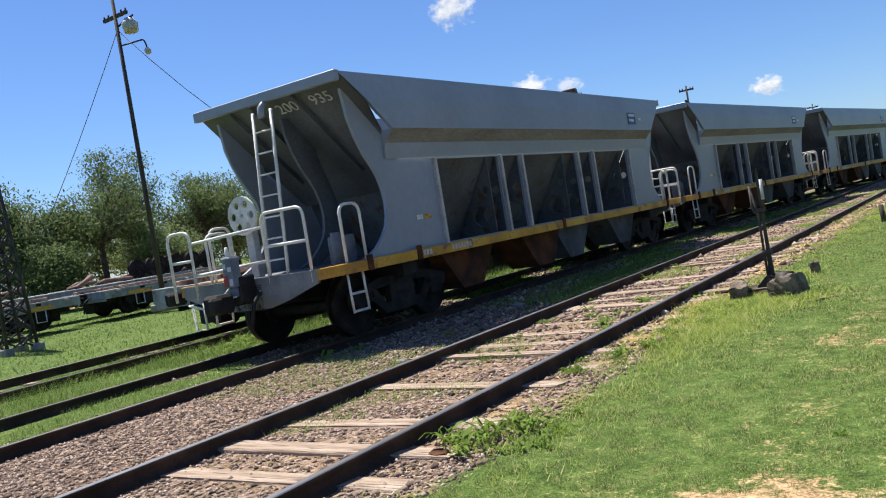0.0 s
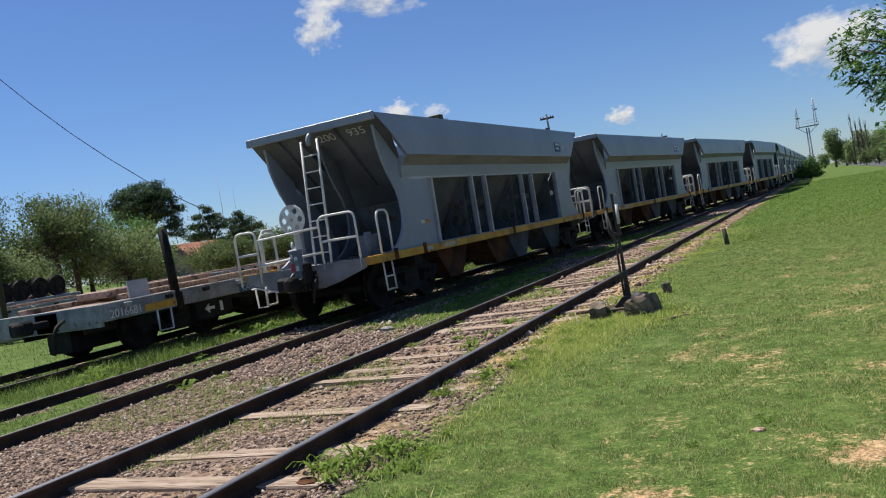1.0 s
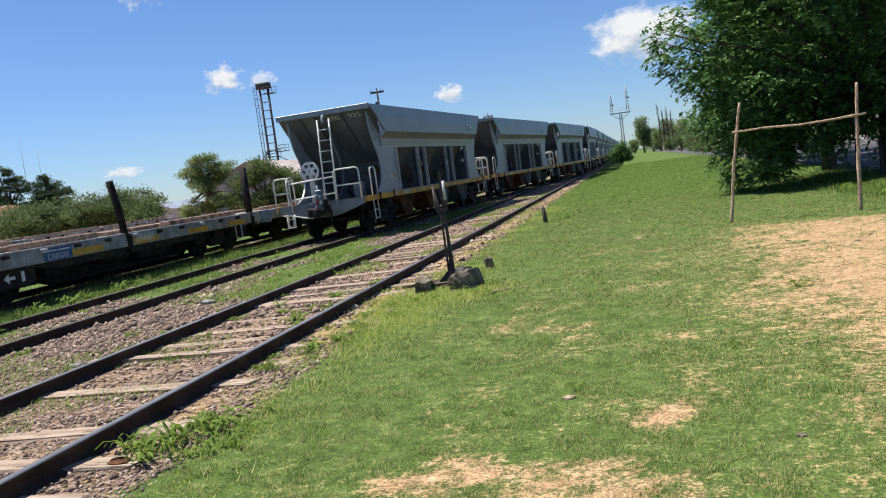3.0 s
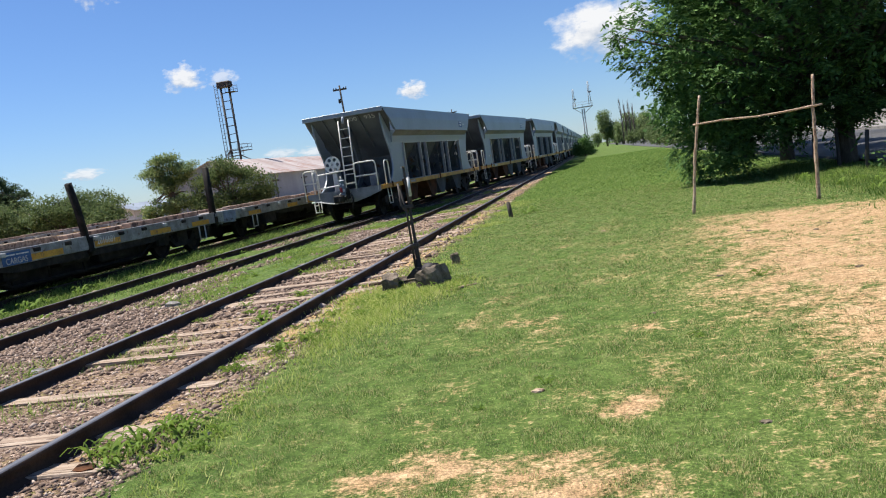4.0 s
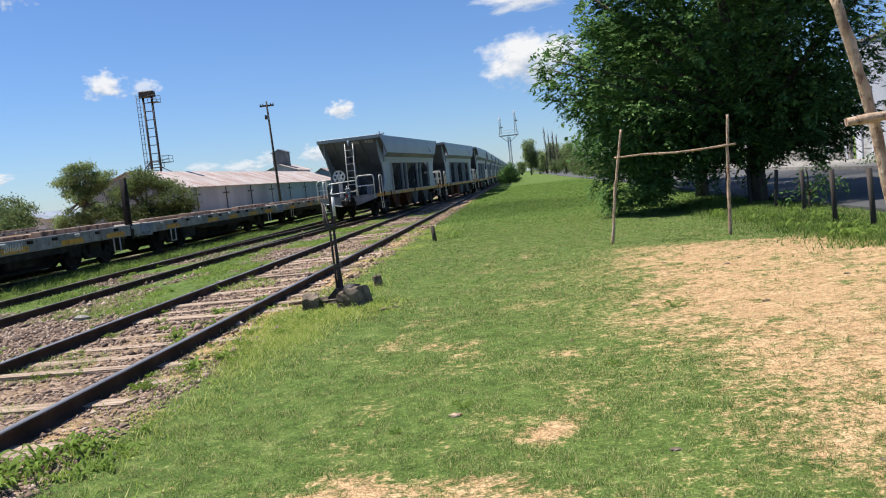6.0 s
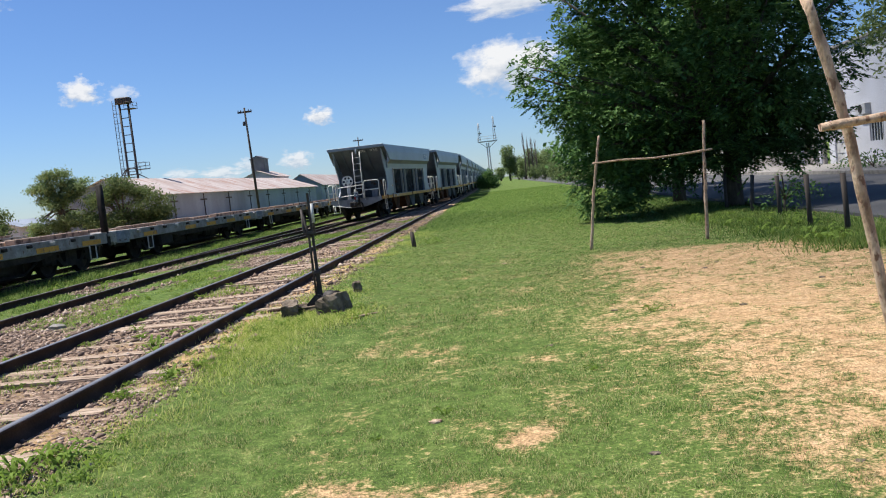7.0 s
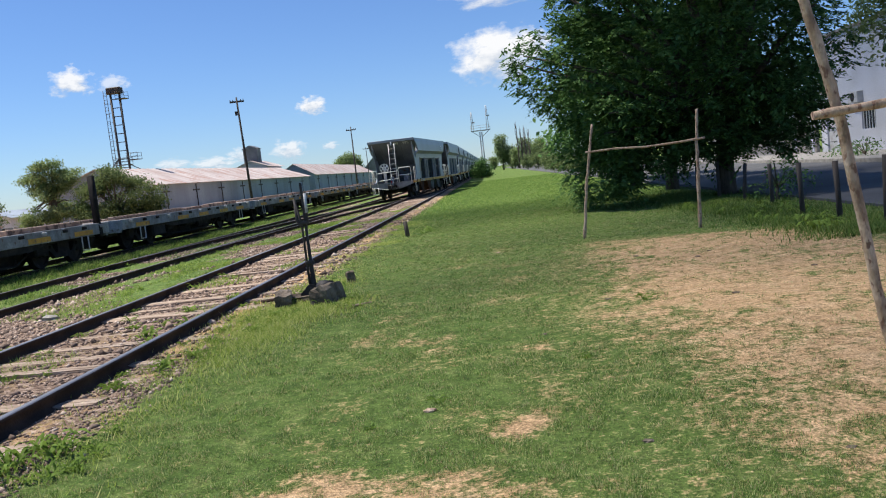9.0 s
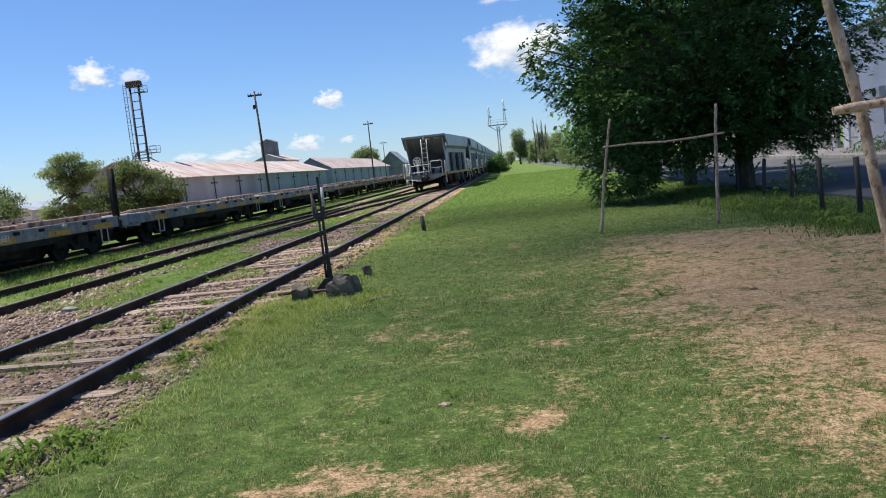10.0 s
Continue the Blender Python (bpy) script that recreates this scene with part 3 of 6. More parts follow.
def build_hopper(number, group):
    w = empty("hopper_wagon", "grey steel ballast hopper wagon with an orange sill on the rails", "hopper wagon", group)
    bm = hopper_shell()
    part("upper_side_panel", bm, [M_GREY, M_UNDERCUT], w)
    # end slope sheets with stiffening ribs
    for end in (0, 1):
        f = (lambda y: y) if not end else (lambda y: LH - y)
        bm = bmesh.new()
        rows_ = [(0.88, 3.66, 1.47), (1.34, 3.28, 1.49), (1.86, 2.82, 1.32), (2.75, 2.05, 1.25)]
        for (ya, za, wa), (yb, zb, wb) in zip(rows_[:3], rows_[1:]):
            for t in (0.0, 0.05):
                bm.faces.new([bm.verts.new(p) for p in ((-wa, f(ya + t), za), (wa, f(ya + t), za), (wb, f(yb + t), zb), (-wb, f(yb + t), zb))])
        bm2 = bmesh.new()
        for t in (0.0, 0.05):
            bm2.faces.new([bm2.verts.new(p) for p in ((-1.25, f(2.85 + t), 2.12), (1.25, f(2.85 + t), 2.12), (1.25, f(3.3 + t), 1.04), (-1.25, f(3.3 + t), 1.04))])
        # recess below the slope sheet: darker grey paints in its shade
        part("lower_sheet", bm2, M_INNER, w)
        bm2 = bmesh.new()
        box(bm2, -1.475, 1.475, min(f(0.83), f(0.92)), max(f(0.83), f(0.92)), 3.53, 3.68, 0.01)
        part("top_rim", bm2, M_GREY, w)
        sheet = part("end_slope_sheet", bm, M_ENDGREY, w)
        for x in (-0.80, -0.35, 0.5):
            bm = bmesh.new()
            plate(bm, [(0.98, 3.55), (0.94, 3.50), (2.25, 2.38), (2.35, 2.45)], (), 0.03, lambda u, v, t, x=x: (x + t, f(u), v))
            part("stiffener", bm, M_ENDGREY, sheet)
        bm = bmesh.new()
        inner = [(y + 0.42 + 0.25 * max(0, (z - 2.2)), z) for y, z in WEB[::-1]]
        plate(bm, [(y + 0.05, z) for y, z in WEB[1:]] + [(1.5, 1.05)] + inner[1:-1], (), 0.05, lambda u, v, t: (-0.025 + t, f(u), v))
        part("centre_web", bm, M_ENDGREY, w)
    # side walls with their bays cut through
    for s in (-1, 1):
        bm = bmesh.new()
        outline = WEB + [(1.0, 1.0), (LH - 1.0, 1.0)] + [(LH - y, z) for y, z in WEB[::-1]] + [(LH - 1.9, 2.86), (LH - 1.95, 2.5), (1.95, 2.5), (1.9, 2.86)]
        holes = [[(a + 0.05, 1.08), (b - 0.05, 1.08), (b - 0.05, 2.42), (a + 0.05, 2.42)] for a, b in zip(RIBS, RIBS[1:])]
        plate(bm, outline, holes, 0.05, lambda u, v, t, s=s: (s * 1.27 + (t - 0.025), u, v))
        wall = part("side_wall", bm, M_GREY, w)
        for y in RIBS:
            bm = bmesh.new()
            box(bm, s * 1.32 - 0.035, s * 1.32 + 0.035, y - 0.036, y + 0.036, 1.05, 2.44, 0.008)
            part("rib", bm, M_PLATE, wall)
        # inner slope sheet
        bm = bmesh.new()
        for t in (0, 0.04):
            bm.faces.new([bm.verts.new(p) for p in ((s * 1.22, 3.1, 2.48 - t), (s * 1.22, 11.4, 2.48 - t), (s * 0.30, 11.4, 0.95 - t), (s * 0.30, 3.1, 0.95 - t))])
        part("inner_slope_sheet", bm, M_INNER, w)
        # solebar
        bm = bmesh.new()
        box(bm, s * 1.36 - 0.04, s * 1.36 + 0.04, 0.0, LH, 0.91, 1.06, 0.008)
        part("sill", bm, M_SILL, w, "orange painted sill with rust")
        for y in (1.02, 2.2, 7.2, LH - 1.1):
            bm = bmesh.new()
            box(bm, s * 1.405 - 0.015, s * 1.405 + 0.015, y - 0.06, y + 0.06, 0.90, 1.12, 0.006)
            part("bracket", bm, M_RUST, w)
        # step ladder under the sill at both ends
        for y in (0.55, LH - 0.85):
            bm = bmesh.new()
            for dy in (0, 0.32):
                tube(bm, [(s * 1.36, y + dy, 0.92), (s * 1.38, y + dy, 0.38)], 0.018, 6)
            for z in (0.40, 0.64):
                tube(bm, [(s * 1.375, y, z), (s * 1.375, y + 0.32, z)], 0.018, 6)
            part("step", bm, M_RAILPAINT, w)
        # tall hoop on the platform edge
        for y in (0.62, LH - 1.04):
            bm = bmesh.new()
            tube(bm, bend([(s * 1.33, y, 1.0), (s * 1.33, y, 1.86), (s * 1.33, y + 0.42, 1.86), (s * 1.33, y + 0.42, 1.0)], 0.16, 6), 0.022, 8)
            part("side_hoop", bm, M_RAILPAINT, w)
    # transverse bulkheads with round holes
    for y in (3.12, 4.85, 5.22, 5.98, 7.9, 8.52, 9.28, 10.95, 11.38):
        for s in (-1, 1):
            bm = bmesh.new()
            plate(bm, [(s * 1.23, 1.06), (s * 1.23, 2.42), (s * 0.40, 1.06)] if s < 0 else [(1.23, 1.06), (0.40, 1.06), (1.23, 2.42)],
                  [circle(s * 0.98, 1.40, 0.19), circle(s * 1.12, 1.84, 0.075)], 0.03, lambda u, v, t, y=y: (u, y + t, v))
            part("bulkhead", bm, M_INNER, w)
    # centre frame, platforms, chutes
    bm = bmesh.new()
    box(bm, -0.28, 0.28, 0.05, LH - 0.05, 0.62, 0.98)
    for y in (2.05, LH - 2.05):
        box(bm, -1.3, 1.3, y - 0.18, y + 0.18, 0.72, 0.96)
    part("underframe", bm, M_DARK, w)
    for y0, y1, e in ((0.02, 3.05, 0), (LH - 3.05, LH - 0.02, 1)):
        bm = bmesh.new()
        box(bm, -1.32, 1.32, y0, y1, 0.99, 1.03)
        part("platform", bm, M_HEAD, w)
        bm = bmesh.new()
        ye = 0.0 if not e else LH
        plate(bm, [(-1.33, 1.05), (1.33, 1.05), (1.33, 0.88), (0.75, 0.70), (0.4, 0.62), (-0.4, 0.62), (-0.75, 0.70), (-1.33, 0.88)], (), 0.05, lambda u, v, t, ye=ye, e=e: (u, ye + (t if not e else -t), v))
        part("headstock", bm, M_HEAD, w)
        add_bogie(w, 2.05 if not e else LH - 2.05, BOGIE_AXLES)
        cp = part("coupler", COUPLER, None, w)
        cp.location = (0, ye, 0)
        cp.rotation_euler = (0, 0, math.pi if e else 0)
    for y in (3.85, 6.55, 7.95, 10.65):
        bm = bmesh.new()
        for s in (-1, 1):
            top = [(s * 0.35, y - 0.85, 0.95), (s * 1.2, y - 0.85, 0.95), (s * 1.2, y + 0.85, 0.95), (s * 0.35, y + 0.85, 0.95)]
            bot = [(s * 0.62, y - 0.32, 0.28), (s * 1.22, y - 0.32, 0.28), (s * 1.22, y + 0.32, 0.28), (s * 0.62, y + 0.32, 0.28)]
            a, b = [bm.verts.new(p) for p in top], [bm.verts.new(p) for p in bot]
            for k in range(4):
                bm.faces.new((a[k], a[(k + 1) % 4], b[(k + 1) % 4], b[k]))
            bm.faces.new(b)
        part("chute", bm, M_RUST if y in (3.85, 6.55) else M_INNER, w, "rusty brown discharge chute")
    # ends: ladder, handrails, brake wheel
    for e in (0, 1):
        f = (lambda p: p) if not e else (lambda p: (-p[0], LH - p[1], p[2]))
        bm = bmesh.new()
        for x in (-0.14, 0.23):
            tube(bm, [f((x, 0.60, 1.02)), f((x, 0.70, 2.3)), f((x, 0.79, 3.40))], 0.026, 6)
        for k in range(7):
            z = 1.25 + k * 0.31
            y = 0.60 + (z - 1.02) * 0.08
            tube(bm, [f((-0.14, y, z)), f((0.23, y, z))], 0.014, 6)
        ladder = part("ladder", bm, M_RAILPAINT, w)
        bm = bmesh.new()
        tube(bm, [f(p) for p in bend([(0.04, 0.77, 3.3), (0.04, 0.78, 3.45), (0.04, 0.92, 3.56)], 0.1)], 0.05, 6)
        part("ladder_bracket", bm, M_GREY, ladder)
        for pieces in (([(-1.34, -0.14, 0.85), (-1.34, -0.14, 1.84), (-0.86, -0.14, 1.84), (-0.86, -0.14, 0.85)], [(-1.34, -0.14, 1.42), (-0.86, -0.14, 1.42)]),
                       ([(0.46, 0.02, 0.95), (0.46, 0.02, 1.90), (1.24, 0.02, 1.90), (1.24, 0.02, 0.9)], [(0.46, 0.02, 1.45), (1.24, 0.02, 1.45)]),
                       ([(-0.86, -0.14, 1.66), (0.46, 0.02, 1.72)],), ([(-0.86, -0.14, 1.2), (0.46, 0.02, 1.26)],),
                       ([(-1.28, 0.5, 1.0), (-1.28, 0.5, 1.78), (-1.28, 0.95, 1.78), (-1.28, 0.95, 1.0)],)):
            bm = bmesh.new()
            for pts in pieces:
                tube(bm, [f(p) for p in bend(pts, 0.14, 5)], 0.022, 8)
            part("handrail", bm, M_RAILPAINT, w)
        if not e:
            bm = bmesh.new()
            holes = [circle(-0.52 + 0.185 * math.cos(a), 1.96 + 0.185 * math.sin(a), 0.062, 12) for a in [math.pi * k / 3 for k in range(6)]]
            plate(bm, circle(-0.52, 1.96, 0.29, 32), holes + [circle(-0.52, 1.96, 0.035, 10)], 0.035, lambda u, v, t: (u, 0.60 + t, v))
            part("brake_wheel", bm, M_RAILPAINT, w)
            bm = bmesh.new()
            box(bm, -0.60, -0.44, 0.68, 0.80, 1.02, 2.04, 0.01)
            part("brake_stand", bm, M_PLATE, w)
            bm = bmesh.new()
            box(bm, 0.55, 0.80, 1.15, 1.5, 1.02, 1.45, 0.02)
            part("valve_box", bm, M_HEAD, w)
            bm = bmesh.new()
            tube(bm, [(0.86, 1.0, 1.02), (0.86, 1.0, 1.5)], 0.07, 10)
            part("air_cylinder", bm, M_HEAD, w)
        bm = bmesh.new()
        box(bm, *sorted((f((0.02, 0, 0))[0], f((0.22, 0, 0))[0])), *sorted((f((0, -0.32, 0))[1], f((0, -0.02, 0))[1])), 0.75, 1.12, 0.02)
        tube(bm, [f(p) for p in bend([(0.25, 0.0, 0.86), (0.42, -0.3, 0.75), (0.36, -0.35, 0.4)], 0.12)], 0.028, 8)
        part("brake_hose", bm, M_DARK, w)
        if not e and number:
            bm = bmesh.new()
            box(bm, 0.03, 0.21, -0.40, -0.24, 0.98, 1.40, 0.015)
            box(bm, 0.02, 0.22, -0.41, -0.23, 1.34, 1.38, 0.006)
            box(bm, 0.05, 0.19, -0.36, -0.26, 0.86, 0.98, 0.01)
            dev = part("tail_device", bm, M_DEVICE, w, "blue-grey end-of-train device clamped on the coupler")
            bm = bmesh.new()
            box(bm, 0.035, 0.115, -0.407, -0.398, 1.0, 1.16, 0.002)
            part("red_reflector", bm, M_RED, dev, "red reflector")
            for x0, x1, z0, z1 in ((0.13, 0.20, 1.20, 1.26), (0.14, 0.20, 1.01, 1.10), (0.045, 0.10, 1.24, 1.31)):
                bm = bmesh.new()
                box(bm, x0, x1, -0.406, -0.398, z0, z1, 0.002)
                part("sticker", bm, M_MARK, dev, "pale sticker")
            bm = bmesh.new()
            tube(bm, [(0.08, -0.32, 1.40), (0.08, -0.32, 1.46), (0.08, -0.32, 1.53)], [0.03, 0.03, 0.018], 8)
            part("antenna", bm, M_RAILPAINT, dev, "short white antenna")
            bm = bmesh.new()
            tube(bm, bend([(0.0, -0.3, 0.98), (-0.08, -0.34, 0.9), (-0.02, -0.38, 0.84), (0.2, -0.38, 0.86)], 0.05), 0.012, 6)
            part("hook", bm, M_RAILPAINT, dev)
        bm = bmesh.new()
        tube(bm, [f(p) for p in bend([(-1.2, -0.05, 0.78), (-0.9, -0.22, 0.78), (-0.4, -0.24, 0.66), (-0.2, -0.2, 0.64)], 0.1)], 0.018, 6)
        tube(bm, [f((-1.1, -0.08, 0.8)), f((-1.08, -0.08, 0.42)), f((-0.85, -0.08, 0.42)), f((-0.85, -0.08, 0.8))], 0.018, 6)
        part("uncoupling_lever", bm, M_RAILPAINT, w)
    # markings
    for s in (1,):
        bm = bmesh.new()
        tilt = lambda u, v, t: (1.52 + 0.01 * (3.30 - v) / 0.43 + 0.006 + t, u, v)
        plate(bm, [(LH - 3.35, 3.0), (LH - 2.85, 3.0), (LH - 2.85, 3.28), (LH - 3.35, 3.28)], (), 0.006, tilt)
        badge = part("blue_badge", bm, M_BLUE, w, "blue badge with white bars")
        for z, y0, y1 in ((3.19, 3.3, 2.9), (3.07, 3.3, 3.0), (3.1, 2.7, 2.5)):
            bm = bmesh.new()
            plate(bm, [(LH - y0, z), (LH - y1, z), (LH - y1, z + 0.06), (LH - y0, z + 0.06)], (), 0.006, lambda u, v, t: (tilt(u, v, t)[0] + 0.008, u, v))
            part("bar", bm, M_WHITE, badge)
        for y, mt, wd in ((2.42, M_WHITE, 0.16), (2.6, M_YELLOW, 0.2)):
            bm = bmesh.new()
            box(bm, 1.296, 1.302, y, y + wd, 1.50, 1.57)
            part("sticker", bm, mt, w)
    for body, x in zip(number.split(), (0.17, 0.84)):
        t = part("number", text_mesh(body, 0.27, M_MARK), None, w)
        t.location = (x + 0.06, 1.20, 3.36)
        t.rotation_euler = (radians(90 + 50), 0, 0)
    for y0, n in ((1.0, 1), (2.3, 3), (3.1, 7)):
        for k in range(n):
            bm = bmesh.new()
            box(bm, 1.401, 1.405, y0 + k * 0.085, y0 + k * 0.085 + 0.055, 0.95, 1.03)
            part("marking_bar", bm, M_MARK, w)
    return w


BOGIE_AXLES = []
GROUP_H = "hopper train"
hoppers = [build_hopper("200 935", GROUP_H)]
N_HOPPERS = 14
plain = build_hopper("", GROUP_H)
hoppers.append(plain)
for i in range(2, N_HOPPERS):
    hoppers.append(copy_thing(plain, pose(0, 0, 0)))


# ---- flat wagons ----
LF, PITCH_F = 13.7, 14.6


def build_flat(stakes, label, group, number=""):
    w = empty("flat_wagon", label, "flat wagon", group)
    bm = bmesh.new()
    box(bm, -1.32, 1.32, 0.05, LF - 0.05, 0.93, 0.985)
    part("deck", bm, M_DECK, w, "rust-brown deck boards")
    r = random.Random(3)
    for k in range(9):
        bm = bmesh.new()
        y0 = 0.3 + (LF - 5) * k / 8
        x0 = (-1.1, 0.3, -0.5, 0.75, -0.9, 0.0, 0.5, -0.3, 0.8)[k]
        box(bm, x0, x0 + 0.26, y0, y0 + r.uniform(2.5, 4.5), 0.987, 0.987 + r.uniform(0.05, 0.15), 0.015)
        part("timber", bm, M_SLEEPER if k % 2 else M_DECK, w)
    for s in (-1, 1):
        bm = bmesh.new()
        box(bm, s * 1.36 - 0.035, s * 1.36 + 0.035, 0, LF, 0.68, 1.0, 0.012)
        sill = part("side_sill", bm, M_FLATSIDE, w, "grey side sill with flaking paint")
        for y in (1.0, 4.6, 6.83, 9.3, 11.6):
            bm = bmesh.new()
            box(bm, s * 1.40 - 0.004, s * 1.40 + 0.004, y, y + 1.05, 0.71, 0.84)
            part("yellow_band", bm, M_YELLOW, sill)
        for k in range(13):
            bm = bmesh.new()
            y = 0.5 + k * 1.05
            box(bm, s * 1.42 - 0.05, s * 1.42 + 0.05, y, y + 0.16, 0.87, 0.96, 0.015)
            part("lashing_ring", bm, M_DARK if k % 3 else M_PLATE, sill)
    for y in (0.0, LF - 0.08):
        bm = bmesh.new()
        box(bm, -1.33, 1.33, y, y + 0.08, 0.6, 1.0, 0.01)
        part("headstock", bm, M_FLATSIDE, w)
    bm = bmesh.new()
    belly = [(0.1, 0.92), (0.1, 0.5), (3.4, 0.46), (4.6, 0.14), (LF - 4.6, 0.14), (LF - 3.4, 0.46), (LF - 0.1, 0.5), (LF - 0.1, 0.92)]
    for s in (-0.8, 0.76):
        plate(bm, belly, (), 0.04, lambda u, v, t, s=s: (s + t, u, v))
    for k in range(9):
        y = 0.8 + k * 1.5
        box(bm, -1.3, 1.3, y, y + 0.12, 0.68, 0.92)
    box(bm, -0.3, 0.3, 0.2, LF - 0.2, 0.2, 0.92)
    part("underframe", bm, M_DARK, w)
    for s in (-1, 1):
        bm = bmesh.new()
        plate(bm, [(0.05, 0.68), (3.2, 0.66), (4.2, 0.52), (LF - 4.2, 0.52), (LF - 3.2, 0.66), (LF - 0.05, 0.68)], (), 0.02, lambda u, v, t, s=s: (s * 1.31 + t, u, v))
        part("skirt", bm, M_DARK, w)
        bm = bmesh.new()
        for y in (4.4, 5.6, 6.85, 8.1, 9.3):
            tube(bm, [(s * 1.0, y, 0.7), (s * 1.0, y, 0.22)], 0.025, 6)
        tube(bm, [(s * 1.0, 3.4, 0.62), (s * 1.0, 4.4, 0.22), (s * 1.0, 9.3, 0.22), (s * 1.0, LF - 3.4, 0.62)], 0.03, 6)
        part("truss_rod", bm, M_DARK, w)
    for x0, x1, y0, y1, z0, z1 in ((-0.9, -0.2, 5.6, 7.0, 0.25, 0.7), (1.06, 1.30, 2.5, 3.6, 0.28, 0.72), (0.5, 1.1, 7.4, 8.6, 0.3, 0.7), (0.75, 1.2, 4.0, 4.5, 0.36, 0.66), (0.7, 1.15, 10.0, 10.4, 0.34, 0.66), (0.8, 1.2, 5.8, 6.9, 0.42, 0.68)):
        bm = bmesh.new()
        box(bm, x0, x1, y0, y1, z0, z1, 0.05)
        part("equipment_box", bm, M_DARK, w)
    bm = bmesh.new()
    tube(bm, [(0.2, 3.0, 0.42), (0.2, LF - 3.0, 0.38)], 0.03, 6)
    part("brake_rod", bm, M_DARK, w)
    for y in (2.2, LF - 2.2):
        add_bogie(w, y, [])
    for e, ye in ((0, 0.0), (1, LF)):
        cp = part("coupler", COUPLER, None, w)
        cp.location = (0, ye, 0)
        cp.rotation_euler = (0, 0, math.pi if e else 0)
    for y in (1.3, LF - 1.7):
        bm = bmesh.new()
        tube(bm, [(1.38, y, 0.7), (1.38, y, 0.30), (1.38, y + 0.36, 0.30), (1.38, y + 0.36, 0.7)], 0.02, 6)
        part("step", bm, M_RAILPAINT, w)
    bm = bmesh.new()
    tube(bm, bend([(0.45, -0.02, 0.8), (0.6, -0.35, 0.7), (0.55, -0.4, 0.25)], 0.15), 0.035, 8)
    part("brake_hose", bm, M_DARK, w)
    for (y, x, hgt, lean) in stakes:
        bm = bmesh.new()
        tube(bm, [(x, y, 0.55), (x, y + lean * 0.5, 0.5 + hgt * 0.5), (x, y + lean, hgt)], 0.085, 4)
        box(bm, x - 0.07, x + 0.07, y - 0.1, y + 0.1, 0.62, 0.95, 0.01)
        part("stake", bm, M_STAKE, w, "black upright steel stake")
    if number:
        t = part("number", text_mesh(number, 0.22, M_WHITE), None, w)
        t.location, t.rotation_euler = (1.402, 0.55, 0.72), (radians(90), 0, radians(90))
        t = part("number", text_mesh(number, 0.22, M_WHITE), None, w)
        t.location, t.rotation_euler = (1.406, 7.3, 0.76), (radians(90), 0, radians(90))
        bm = bmesh.new()
        box(bm, 1.396, 1.404, 3.74, 4.60, 0.69, 0.95)
        plate_ = part("blue_plate", bm, M_BLUE, w, "blue plate with white lettering")
        t = part("lettering", text_mesh("CARGAS", 0.17, M_MARK), None, plate_)
        t.location, t.rotation_euler = (1.406, 4.16, 0.715), (radians(90), 0, radians(90))
        for z0, z1, y0, y1 in ((0.88, 0.905, 3.80, 4.12), (0.88, 0.905, 4.16, 4.54)):
            bm = bmesh.new()
            box(bm, 1.404, 1.408, y0, y1, z0, z1)
            part("bar", bm, M_WHITE, plate_)
        bm = bmesh.new()
        plate(bm, [(2.68, 0.5), (2.82, 0.6), (2.82, 0.53), (2.98, 0.53), (2.98, 0.47), (2.82, 0.47), (2.82, 0.4)], (), 0.006, lambda u, v, t: (1.302 + t, u, v))
        part("arrow", bm, M_WHITE, w, "white painted arrow")
        bm = bmesh.new()
        box(bm, 1.302, 1.308, 3.15, 3.24, 0.4, 0.6)
        part("stripe", bm, M_WHITE, w)
    return w


GROUP_F = "row of flat wagons"
FLAT_Y = 10.55
first = build_flat([(1.92, 1.34, 2.20, -0.10), (6.68, 1.34, 2.22, -0.34), (13.16, 1.34, 2.38, 0.0), (13.3, 1.22, 2.38, 0.0)], "long flat wagon with a rusty deck, grey sills and stakes", GROUP_F, "2016681")
first.location = (X3, FLAT_Y, RAIL_Z)
second = build_flat([], "long flat wagon with a rusty deck and grey sills", GROUP_F)
second.location = (X3, FLAT_Y + PITCH_F, RAIL_Z)
for k in range(2, 8):
    copy_thing(second, pose(X3, FLAT_Y + k * PITCH_F, RAIL_Z))
far1 = copy_thing(second, pose(-29.0, 18.3, RAIL_Z - 0.05))
copy_thing(second, pose(-29.0, 33.0, RAIL_Z - 0.05))
copy_thing(second, pose(-29.0, 3.6, RAIL_Z - 0.05))


# ---- trees ----
def leaves(r, centres, spread, per, size, up=0.55, droop=0.0):
    """Leaf quads scattered round clump centres."""
    n = len(centres) * per
    c = np.repeat(centres, per, 0) + r.normal(0, 1, (n, 3)) * spread * np.array([1.15, 1.15, 0.6])
    c[:, 2] -= droop * r.random(n)
    d = r.normal(0, 1, (n, 3))
    d[:, 2] -= 0.3
    d /= np.linalg.norm(d, axis=1, keepdims=True)
    nrm = r.normal(0, 1, (n, 3)) * (1 - up) + np.array([0, 0, up * 2])
    s = np.cross(d, nrm)
    s /= np.linalg.norm(s, axis=1, keepdims=True) + 1e-9
    L = size * r.uniform(0.6, 1.3, (n, 1))
    v = np.stack([c - d * L * 0.5, c + s * L * 0.28, c + d * L * 0.5, c - s * L * 0.28], 1).reshape(-1, 3)
    return v, np.arange(n * 4).reshape(-1, 4)


